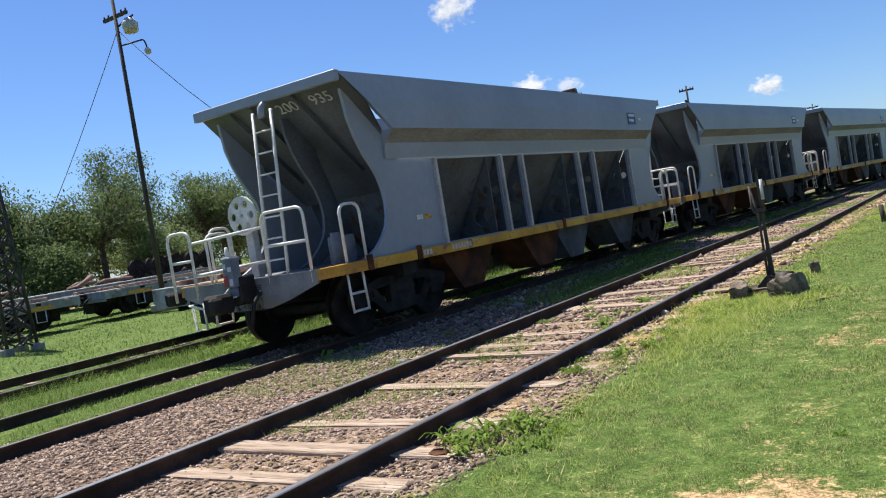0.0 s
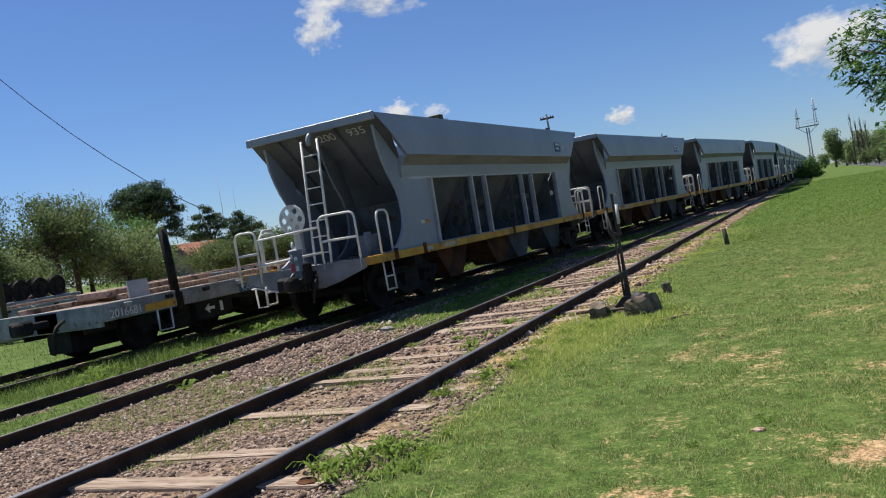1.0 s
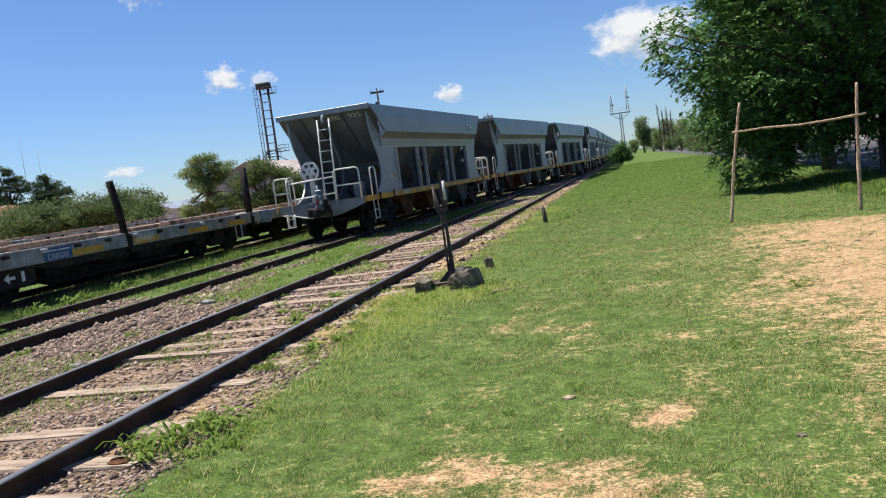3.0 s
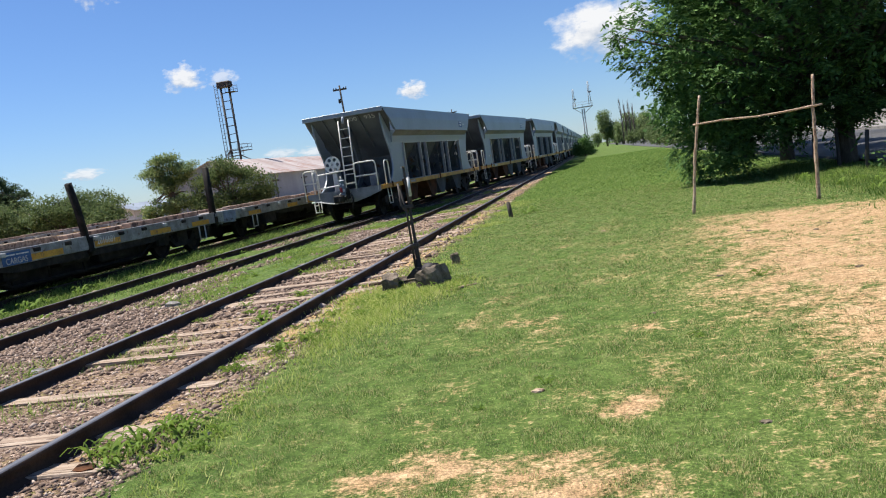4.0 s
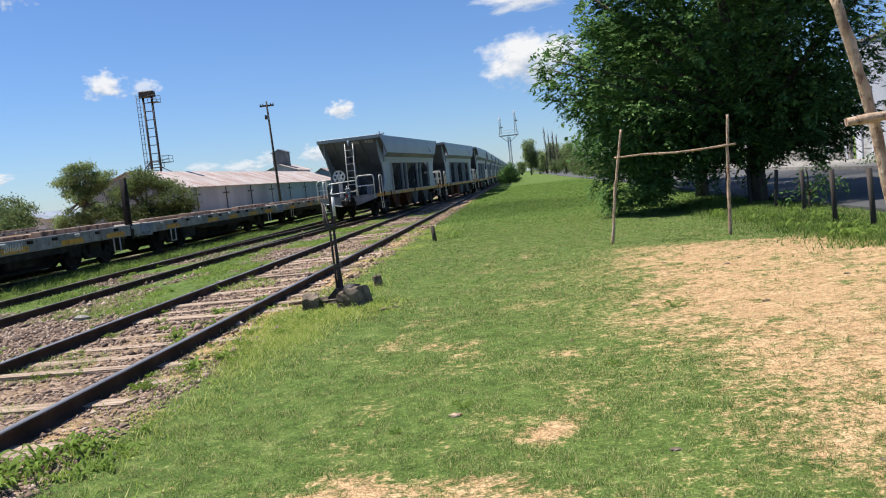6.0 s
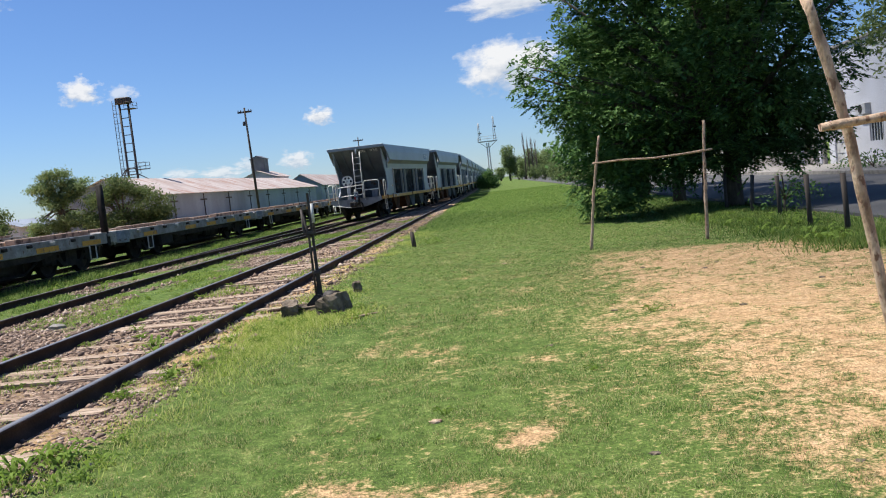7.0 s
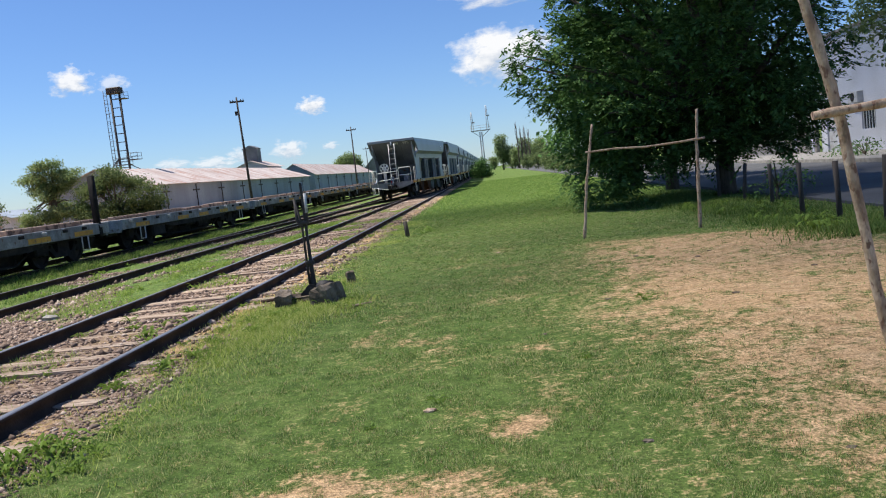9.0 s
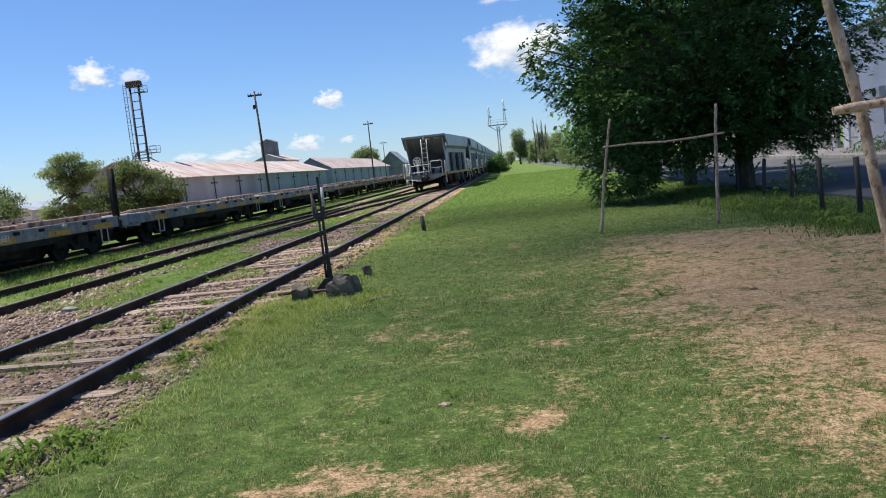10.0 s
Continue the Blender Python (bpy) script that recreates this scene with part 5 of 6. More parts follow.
# ---- poles ----
def build_pole(label, x, y, h, arms, lean=0.0):
    w = empty("telegraph_pole", label, "pole", "line poles", at=(x, y, 0))
    bm = bmesh.new()
    tube(bm, [(0, 0, 0), (lean * 0.5, 0, h * 0.5), (lean, 0, h)], [0.10, 0.085, 0.06], 8)
    part("post", bm, M_POLE, w)
    for z, half in arms:
        bm = bmesh.new()
        box(bm, lean - half, lean + half, -0.05, 0.05, z - 0.06, z + 0.06)
        for s in (-1, -0.6, 0.6, 1):
            tube(bm, [(lean + s * half * 0.93, 0, z), (lean + s * half * 0.93, 0, z + 0.16)], 0.035, 6)
        part("crossarm", bm, M_POLE, w)
    return w


pole1 = build_pole("dark telegraph pole with a crossarm", -17.0, 58.0, 8.25, [(7.95, 0.5)], -0.2)
bm = bmesh.new()
box(bm, -0.42, -0.26, -0.08, 0.08, 7.0, 7.3, 0.03)
part("insulator_box", bm, M_STEEL_OLD, pole1)
build_pole("dark telegraph pole with a crossarm", -16.6, 102.0, 8.2, [(7.8, 0.6)])
build_pole("dark telegraph pole with a crossarm", -28.0, 190.0, 9.0, [(8.6, 0.8)])
lamp = build_pole("tall dark yard lamp pole with floodlight and brackets", -26.4, 19.9, 12.6, [(11.1, 0.7)])
bm = bmesh.new()
tube(bm, [(0, 0, 10.7), (1.0, 0, 10.9)], 0.04, 6)
tube(bm, bend([(0, 0, 10.0), (1.4, 0, 9.9), (1.5, 0, 9.6)], 0.2), 0.03, 6)
part("bracket", bm, M_STEEL_OLD, lamp)
for x, z, rr in ((0.75, 10.55, 0.3), (1.5, 9.45, 0.12)):
    bm = bmesh.new()
    tube(bm, [(x, 0, z + rr), (x, 0, z + rr * 0.3), (x + 0.05, 0, z - rr * 0.7)], [rr * 0.5, rr, rr * 0.85], 12)
    part("lamp_head", bm, M_PLATE, lamp)
bm = bmesh.new()
box(bm, -0.45, 0.45, -0.35, 0.35, 0, 0.28, 0.05)
part("footing", bm, M_CONCRETE, lamp)
for tip, sag in (((-9.5, 0.0, 2.0), 0.3), ((9.0, 3.0, 2.4), 0.8)):
    bm = bmesh.new()
    a, b = Vector((0, 0, 10.6)), Vector(tip)
    tube(bm, [a.lerp(b, t) - Vector((0, 0, sag * 4 * t * (1 - t))) for t in [k / 8 for k in range(9)]], 0.014, 5)
    part("guy_wire", bm, M_STEEL_OLD, lamp)

# lattice mast
w = empty("lattice_mast", "short dark lattice steel mast on concrete feet", "mast", at=(-22.4, 11.9, 0))
H = 5.9
wd = lambda z: 0.42 - 0.27 * z / H
for sx, sy in ((-1, -1), (1, -1), (1, 1), (-1, 1)):
    bm = bmesh.new()
    tube(bm, [(sx * wd(0), sy * wd(0), 0), (sx * wd(H), sy * wd(H), H)], 0.05, 4)
    part("leg", bm, M_STEEL_OLD, w)
    bm = bmesh.new()
    box(bm, sx * wd(0) - 0.14, sx * wd(0) + 0.14, sy * wd(0) - 0.14, sy * wd(0) + 0.14, -0.1, 0.12, 0.03)
    part("foot", bm, M_CONCRETE, w)
bm = bmesh.new()
n = 13
for k in range(n):
    z0, z1 = H * k / n, H * (k + 1) / n
    for a, b in (((-1, -1), (1, -1)), ((1, -1), (1, 1)), ((1, 1), (-1, 1)), ((-1, 1), (-1, -1))):
        tube(bm, [(a[0] * wd(z0), a[1] * wd(z0), z0), (b[0] * wd(z1), b[1] * wd(z1), z1)], 0.028, 4)
        tube(bm, [(b[0] * wd(z0), b[1] * wd(z0), z0), (a[0] * wd(z1), a[1] * wd(z1), z1)], 0.028, 4)
part("lacing", bm, M_STEEL_OLD, w)

# signal gantry
w = empty("signal_mast", "grey steel signal mast with a platform and two arms", "signal", at=(-1.5, 182, 0))
bm = bmesh.new()
for x in (-0.35, 0.35):
    tube(bm, [(x * 0.8, 0, 0), (x * 0.6, 0, 9.1)], 0.12, 6)
for k in range(8):
    tube(bm, [(-0.3, 0, k * 1.05 + 0.4), (0.3, 0, k * 1.05 + 1.3)], 0.05, 4)
part("post", bm, M_PLATE, w)
bm = bmesh.new()
box(bm, -2.1, 2.1, -0.5, 0.5, 9.3, 9.5)
tube(bm, [(0.2, 0, 8.0), (1.8, 0, 9.3)], 0.06, 5)
tube(bm, [(-0.2, 0, 8.0), (-1.8, 0, 9.3)], 0.06, 5)
part("platform", bm, M_PLATE, w)
for x, top in ((-1.7, 13.5), (1.6, 14.7)):
    bm = bmesh.new()
    tube(bm, [(x - 0.25, 0, 9.5), (x - 0.08, 0, top)], 0.06, 5)
    tube(bm, [(x + 0.25, 0, 9.5), (x + 0.08, 0, top)], 0.06, 5)
    for k in range(8):
        z = 9.7 + k * (top - 9.9) / 8
        tube(bm, [(x - 0.25, 0, z), (x + 0.25, 0, z + 0.4)], 0.04, 4)
    box(bm, x - 0.1, x + 0.55, -0.1, 0.1, top - 2.4, top - 2.1)
    part("signal_post", bm, M_PLATE, w)
bm = bmesh.new()
for z in (10.0, 10.5):
    tube(bm, [(-2.1, -0.5, z), (2.1, -0.5, z)], 0.035, 4)
for x in (-2.1, 0, 2.1):
    tube(bm, [(x, -0.5, 9.5), (x, -0.5, 10.5)], 0.035, 4)
part("railing", bm, M_PLATE, w)


# ---- goals of rough sticks ----
def stick(pts, r0, r1, seed):
    """A crooked branch with knots."""
    r = random.Random(seed)
    pts = [Vector(p) for p in pts]
    n = 22
    path, rad = [], []
    for k in range(n + 1):
        t = k / n
        s = t * (len(pts) - 1)
        i = min(int(s), len(pts) - 2)
        p = pts[i].lerp(pts[i + 1], s - i)
        path.append(p + Vector((r.gauss(0, 1), r.gauss(0, 1), r.gauss(0, 0.4))) * r0 * 0.09)
        rad.append((r0 + (r1 - r0) * t) * r.choice((0.94, 1.0, 1.0, 1.05, 1.16)))
    bm = bmesh.new()
    tube(bm, path, rad, 12)
    return bm


def build_goal(label, posts, bar, seed):
    x, y = posts[0][0][:2]
    w = empty("stick_goal", label, "goal", "football goals")
    for k, (pts, r0, r1) in enumerate(posts):
        part("post", stick(pts, r0, r1, seed + k), M_STICK, w)
    part("crossbar", stick(bar[0], bar[1], bar[2], seed + 9), M_STICK, w)
    return w


build_goal("football goal lashed from rough peeled sticks", [([(1.56, 15.35, 0), (1.69, 15.35, 1.0), (1.885, 15.35, 2.07)], 0.028, 0.020), ([(3.54, 14.87, 0), (3.58, 14.87, 0.9), (3.60, 14.87, 1.5), (3.645, 14.87, 2.11)], 0.032, 0.024)],
           ([(1.72, 15.32, 1.575), (2.25, 15.2, 1.585), (2.75, 15.07, 1.555), (3.25, 14.95, 1.57), (3.74, 14.83, 1.60)], 0.017, 0.020), 21)
build_goal("football goal of thick rough sticks", [([(1.93, 4.1, 0), (1.80, 4.1, 0.65), (1.66, 4.1, 1.62), (1.52, 4.1, 2.2)], 0.027, 0.023), ([(4.1, 4.0, 0), (4.1, 4.0, 1.1), (4.0, 4.0, 2.1)], 0.06, 0.05)],
           ([(1.51, 4.02, 1.585), (2.6, 4.0, 1.66), (4.25, 3.9, 1.66)], 0.021, 0.024), 61)

# ---- switch lever ----
w = empty("switch_lever", "black point lever with a counterweight on broken sleeper ends", "switch lever", at=(-2.48, 10.7, 0))
bm = bmesh.new()
plate(bm, [(-0.04, 0.10), (0.04, 0.10), (0.02, 0.6), (0.014, 1.06), (0.014, 1.58), (-0.014, 1.58), (-0.014, 1.06), (-0.02, 0.6)], (), 0.03, lambda u, v, t: (u + 0.01 - 0.01 * v, -0.015 + t, v))
part("lever_arm", bm, M_STEEL_OLD, w)
bm = bmesh.new()
tube(bm, [(-0.035, -0.03, 0.14), (-0.045, -0.03, 1.04), (-0.11, -0.03, 1.38)], [0.018, 0.016, 0.02], 6)
part("catch_rod", bm, M_STEEL_OLD, w)
bm = bmesh.new()
tube(bm, bend([(-0.10, -0.03, 1.34), (-0.10, -0.03, 1.08), (-0.03, -0.03, 1.0)], 0.06), 0.022, 6)
part("catch_handle", bm, M_STEEL_OLD, w)
bm = bmesh.new()
tube(bm, [(0.035, -0.03, 1.04), (0.04, -0.03, 1.43)], [0.016, 0.02], 6)
part("grip_rod", bm, M_STEEL_OLD, w)
bm = bmesh.new()
tube(bm, [(0.038, -0.03, 1.19), (0.041, -0.03, 1.44)], 0.0225, 6)
part("white_band", bm, M_MARK, w, "worn white paint on the grip")
for z in (0.52, 1.04):
    bm = bmesh.new()
    box(bm, -0.06, 0.05, -0.05, 0.025, z, z + 0.045, 0.008)
    part("clamp", bm, M_STEEL_OLD, w)
bm = bmesh.new()
tube(bm, [(0.06, -0.02, 0.19), (0.10, -0.04, 0.20), (0.10, -0.04, 0.20), (0.25, -0.12, 0.185), (0.25, -0.12, 0.185), (0.27, -0.13, 0.185)], [0.05, 0.05, 0.095, 0.105, 0.07, 0.065], 16)
part("counterweight", bm, M_STEEL_OLD, w, "round black iron counterweight")
bm = bmesh.new()
for yy in (-0.09, 0.07):
    plate(bm, [(-0.20, 0.02), (0.13, 0.02), (0.10, 0.17), (0.03, 0.25), (-0.05, 0.25), (-0.16, 0.14)], (), 0.02, lambda u, v, t, yy=yy: (u, yy + t, v))
tube(bm, [(-0.02, -0.12, 0.19), (-0.02, 0.12, 0.19)], 0.03, 8)
part("bearing", bm, M_STEEL_OLD, w)
bm = bmesh.new()
tube(bm, [(-0.75, 0.12, 0.07), (-0.05, 0.0, 0.12)], 0.022, 6)
part("point_rod", bm, M_RAIL, w)


def sleeper_end(name, at, size, turn, seed, parent):
    """A rotten length of sleeper: a beam with gnawed corners and split ends."""
    r = random.Random(seed)
    bm = bmesh.new()
    bmesh.ops.create_cube(bm, size=1)
    bmesh.ops.subdivide_edges(bm, edges=bm.edges[:], cuts=4, use_grid_fill=True)
    for v in bm.verts:
        edge = sum(abs(c) > 0.45 for c in v.co)
        k = 1 - (0.02 if edge == 2 else 0.07 if edge == 3 else 0)
        v.co = Vector((v.co.x * size[0] * k, v.co.y * size[1], v.co.z * size[2] * k)) + Vector([r.gauss(0, 1) for _ in range(3)]) * 0.009
    o = part(name, bm, M_BLOCK, parent)
    o.location, o.rotation_euler = at, turn
    return o


sleeper_end("sleeper_end", (-0.34, -0.30, 0.11), (0.20, 0.5, 0.20), (0.05, 0.06, 0.22), 1, w)
sleeper_end("sleeper_end", (0.26, -0.42, 0.12), (0.25, 0.55, 0.30), (-0.04, -0.20, -0.15), 2, w)
sleeper_end("sleeper_end", (-0.02, -0.02, 0.04), (0.62, 0.24, 0.16), (0.0, 0.03, 0.08), 3, w)
stump = sleeper_end("stump", (-2.29, 12.4, 0.06), (0.11, 0.10, 0.24), (0.1, -0.12, 0.3), 4, None)
tagged(stump, "short dark broken stump in the grass", "stump")
bm = bmesh.new()
tube(bm, bend([(-1.99, 9.75, 0.02), (-1.86, 9.72, 0.045), (-1.72, 9.86, 0.05), (-1.62, 9.98, 0.035)], 0.06), [0.014] * 7 + [0.012] * 6, 6)
tagged(part("dry_branch", bm, M_STICK), "thin dry curved branch lying in the grass", "branch")
w = empty("marker_stub", "short weathered wooden stub in the grass", "post", at=(-2.23, 20.5, 0))
bm = bmesh.new()
tube(bm, [(0, 0, -0.1), (-0.04, 0, 0.4)], [0.062, 0.055], 6)
part("stub", bm, M_POLE, w)

# ---- fence, road, house ----
for k, (x, y, h, ln) in enumerate(((5.86, 20.05, 0.92, 0.06), (5.98, 18.45, 0.9, -0.02), (5.40, 15.1, 0.98, -0.02), (5.42, 13.55, 1.0, -0.03), (5.9, 22.4, 1.0, 0.0), (5.75, 12.7, 1.05, 0.03), (5.95, 25.0, 1.0, 0.05))):
    bm = bmesh.new()
    tube(bm, [(0, 0, -0.1), (ln * 0.4, 0, h * 0.5), (ln, 0, h)], [0.048, 0.043, 0.046], 7)
    o = part("fence_post", bm, M_POLE)
    o.location = (x, y, 0)
    tagged(o, "dark weathered wooden fence post", "fence post", "fence posts")
bm = bmesh.new()
vs = [bm.verts.new(p) for p in ((6.8, -60, 0.085), (14.3, -60, 0.085), (14.3, 500, 0.085), (6.8, 500, 0.085))]
lo = [bm.verts.new(v.co - Vector((0, 0, 0.3))) for v in vs]
bm.faces.new(vs)
for j in range(4):
    bm.faces.new((vs[j], lo[j], lo[(j + 1) % 4], vs[(j + 1) % 4]))
tagged(part("road", bm, M_ASPHALT), "grey asphalt street", "road", kind="structure")
bm = bmesh.new()
box(bm, 14.3, 18.6, -60, 500, -0.1, 0.24, 0.02)
tagged(part("pavement", bm, M_CONCRETE), "pale concrete pavement with a kerb", "pavement", kind="structure")
w = empty("house", "white rendered house beside the street", "house", at=(18.6, 36, 0.2))
bm = bmesh.new()
wall_holes = [[(5.6, 1.1), (7.1, 1.1), (7.1, 2.0), (5.6, 2.0)], [(10.2, 0.02), (11.5, 0.02), (11.5, 2.05), (10.2, 2.05)], [(1.0, 1.0), (2.4, 1.0), (2.4, 2.2), (1.0, 2.2)]]
plate(bm, [(-3, 0), (12.3, 0), (12.3, 6.2), (-3, 6.2)], wall_holes, 0.25, lambda u, v, t: (t, u, v))
part("wall", bm, M_WALLW, w)
bm = bmesh.new()
box(bm, 0.25, 9, -3, 12.3, 0, 6.1)
part("rear_rooms", bm, M_WALLG, w)
bm = bmesh.new()
box(bm, -0.15, 9.1, -3.1, 12.4, 6.2, 6.35, 0.02)
part("roof", bm, M_CONCRETE, w)
for y0, y1, z0, z1 in ((5.6, 7.1, 1.1, 2.0), (1.0, 2.4, 1.0, 2.2)):
    bm = bmesh.new()
    box(bm, 0.12, 0.16, y0, y1, z0, z1)
    win = part("window", bm, M_GLASS, w)
    for k in range(5):
        bm = bmesh.new()
        y = y0 + (y1 - y0) * (k + 0.5) / 5
        box(bm, 0.02, 0.05, y - 0.015, y + 0.015, z0, z1)
        part("bar", bm, M_WHITE, win)
bm = bmesh.new()
box(bm, 0.10, 0.15, 10.2, 11.5, 0.02, 2.05)
door = part("door", bm, M_PLATE, w, "pale grey metal door")
for z in (0.6, 1.2, 1.7):
    bm = bmesh.new()
    box(bm, 0.07, 0.10, 10.22, 11.48, z, z + 0.05)
    part("rail", bm, M_PLATE, door)
bm = bmesh.new()
box(bm, -0.3, 0.0, 6.8, 7.9, 2.45, 3.0, 0.02)
ac = part("air_conditioner", bm, M_PLATE, w)
bm = bmesh.new()
tube(bm, [(-0.30, 7.35, 2.73), (-0.32, 7.35, 2.73)], 0.22, 16)
part("fan_grille", bm, M_DARK, ac)
w = empty("garden_wall", "low grey garden wall with a ramp beside the house", "wall", at=(18.3, 48.4, 0.2))
bm = bmesh.new()
box(bm, 0, 0.2, 0, 22, 0, 2.2, 0.02)
part("wall", bm, M_CONCRETE, w)
for y in (0.2, 3.0, 6.0):
    bm = bmesh.new()
    box(bm, -0.06, 0.26, y, y + 0.35, 0, 2.5, 0.02)
    part("pier", bm, M_WALLW, w)
r_ = random.Random(77)
build_tree("small dark shrub behind the fence", 6.35, 19.2, 0.4, 0.04, [(0, 0, 0.55, 0.55, 0.5, 0.55), (0.5, 0.2, 0.4, 0.4, 0.4, 0.4)], M_LEAF, 0.09, 6, 12, 400, 0.12, "bush")
build_tree("low green hedge in front of the house", 15.6, 36.0, 0.3, 0.04, [(0, 0, 0.5, 0.6, 1.2, 0.5), (0, 2.0, 0.45, 0.6, 1.2, 0.45)], M_LEAF, 0.12, 4, 12, 401, 0.15, "bush")

# ---- scrap on the far sidings ----
M_SCRAP = worn("rusty_scrap", (0.15, 0.085, 0.06), (0.07, 0.045, 0.035), (0.24, 0.15, 0.11), 0.85, 0, 1.5, 20, 0.3)
w = empty("overturned_wagon_frame", "grey wagon frame lying upside down with rusty wheels", "wagon frame", at=(-33.5, 21.5, 0.15))
bm = bmesh.new()
box(bm, -1.2, 1.2, -7, 7, 0.5, 1.15, 0.03)
part("frame", bm, M_FLATSIDE, w)
r_ = random.Random(12)
for k in range(16):
    bm = bmesh.new()
    y, x = r_.uniform(-6.8, 5), r_.uniform(-1, 1)
    tube(bm, [(x, y, 1.15), (x + r_.uniform(-0.3, 0.3), y + r_.uniform(0.3, 1.0), r_.uniform(1.2, 1.4)), (x + r_.uniform(-0.5, 0.5), y + r_.uniform(1.0, 2.2), r_.uniform(1.2, 1.7))], r_.uniform(0.04, 0.12), 6)
    part("scrap_rod", bm, M_SCRAP, w)
for k, y in enumerate((3.2, 4.1, 5.1, 6.0)):
    for s in (-0.84, 0.84):
        o = part("wheel", WHEEL, None, w)
        o.location, o.rotation_euler = (s, y, 1.6), (0, 0.1 * s, 0)
w = empty("sleeper_stack", "weathered timbers lying on the wagon deck", "timber", at=(X3, 13.6, RAIL_Z + 0.99))
for k in range(4):
    bm = bmesh.new()
    box(bm, -0.12, 0.12, -1.6, 1.6, 0, 0.14, 0.015)
    o = part("timber", bm, M_DECK, w)
    o.location, o.rotation_euler = (-0.7 + 0.28 * k, -0.1 * k, 0.075), (0, 0, 0.02 * k)

# steel plates standing on the nearest flat wagon, two far radio masts
for k in range(3):
    bm = bmesh.new()
    plate(bm, [(0, 0), (0.5, 0), (0.58, 0.34), (0.08, 0.34)], (), 0.02, lambda u, v, t: (t, u, v))
    o = part("steel_plate", bm, M_PLATE)
    o.location, o.rotation_euler = (X3 + 1.05 - 0.12 * k, 11.55 + 0.16 * k, RAIL_Z + 0.986), (0, radians(-14), 0.1)
    tagged(o, "grey steel plate leaning on the wagon deck", "steel plate", "plates on the deck")
for x, y, h in ((-163, 200, 27), (-158, 200, 23)):
    bm = bmesh.new()
    tube(bm, [(0, 0, 0), (0, 0, h)], [0.12, 0.05], 5)
    o = part("radio_mast", bm, M_PLATE)
    o.location = (x, y, 0)
    tagged(o, "thin grey radio mast in the distance", "mast", "radio masts")

# ---- clouds ----
def cloud_mat(name, seed, density):
    m = bpy.data.materials.new(name)
    m.use_nodes = True
    n, l = m.node_tree.nodes, m.node_tree.links
    n.clear()
    out = n.new("ShaderNodeOutputMaterial")
    em, tr, mx = n.new("ShaderNodeEmission"), n.new("ShaderNodeBsdfTransparent"), n.new("ShaderNodeMixShader")
    tc = n.new("ShaderNodeTexCoord")
    mp = n.new("ShaderNodeMapping")
    mp.inputs["Location"].default_value = (seed * 3.7, seed * 1.3, seed)
    l.new(tc.outputs["Object"], mp.inputs[0])
    no = n.new("ShaderNodeTexNoise")
    no.inputs["Scale"].default_value, no.inputs["Detail"].default_value, no.inputs["Roughness"].default_value = 2.0, 8, 0.6
    l.new(mp.outputs[0], no.inputs["Vector"])
    ln = n.new("ShaderNodeVectorMath")
    ln.operation = "LENGTH"
    l.new(tc.outputs["Object"], ln.inputs[0])
    sub = n.new("ShaderNodeMath")
    sub.operation = "MULTIPLY_ADD"
    l.new(ln.outputs["Value"], sub.inputs[0])
    sub.inputs[1].default_value = -0.62
    l.new(no.outputs[0], sub.inputs[2])
    r = ramp(n, l, sub.outputs[0], [(0.04, (0, 0, 0)), (0.30, (density, density, density))])
    sepz = n.new("ShaderNodeSeparateXYZ")
    l.new(tc.outputs["Object"], sepz.inputs[0])
    shade = n.new("ShaderNodeMath")
    shade.operation = "MULTIPLY_ADD"
    l.new(sepz.outputs[1], shade.inputs[0])
    shade.inputs[1].default_value = 0.35
    l.new(no.outputs[0], shade.inputs[2])
    tone = ramp(n, l, shade.outputs[0], [(0.25, (0.52, 0.60, 0.72)), (0.55, (0.95, 0.96, 0.98))])
    l.new(tone.outputs[0], em.inputs[0])
    em.inputs[1].default_value = 0.6
    l.new(r.outputs[0], mx.inputs[0])
    l.new(tr.outputs[0], mx.inputs[1])
    l.new(em.outputs[0], mx.inputs[2])
    l.new(mx.outputs[0], out.inputs[0])
    return m


# slope to the side and up, width and height of each cloud as slopes
CLOUDS = [(0.020, 0.128, 0.10, 0.055, 1.0), (0.058, 0.137, 0.055, 0.03, 1.0), (-0.206, 0.096, 0.036, 0.018, 0.95), (-0.497, 0.157, 0.05, 0.028, 0.95), (-0.445, 0.150, 0.035, 0.02, 0.6), (-0.239, 0.046, 0.04, 0.02, 0.8),
          (-0.19, 0.046, 0.02, 0.008, 0.6), (-0.52, 0.335, 0.15, 0.07, 1.0), (0.04, 0.205, 0.14, 0.035, 0.9), (-0.664, 0.059, 0.05, 0.014, 0.8), (-0.334, 0.041, 0.05, 0.014, 0.7), (-0.60, 0.30, 0.06, 0.05, 0.9), (-0.30, 0.047, 0.03, 0.014, 0.6), (-0.385, 0.045, 0.04, 0.012, 0.6), (0.16, 0.21, 0.12, 0.04, 0.7)]
for k, (sx, sz, wx, wz, dens) in enumerate(CLOUDS):
    D = 3000.0
    centre = Vector((sx * D, D, sz * D + 1.5))
    me = np_mesh("cloud", [(-1.2, -1.2, 0), (1.2, -1.2, 0), (1.2, 1.2, 0), (-1.2, 1.2, 0)], [(0, 1, 2, 3)], cloud_mat("cloud_vapour", k + 1, dens))
    o = new("cloud", me)
    o.matrix_world = look(centre, centre * 2) @ Matrix.Rotation(math.pi, 4, "Y") @ Matrix.Diagonal((wx * D * 0.72, wz * D * 0.85, 1, 1))
    o.visible_shadow = False
    tagged(o, "small white fair-weather cloud in the blue sky", "cloud", "clouds", "structure")


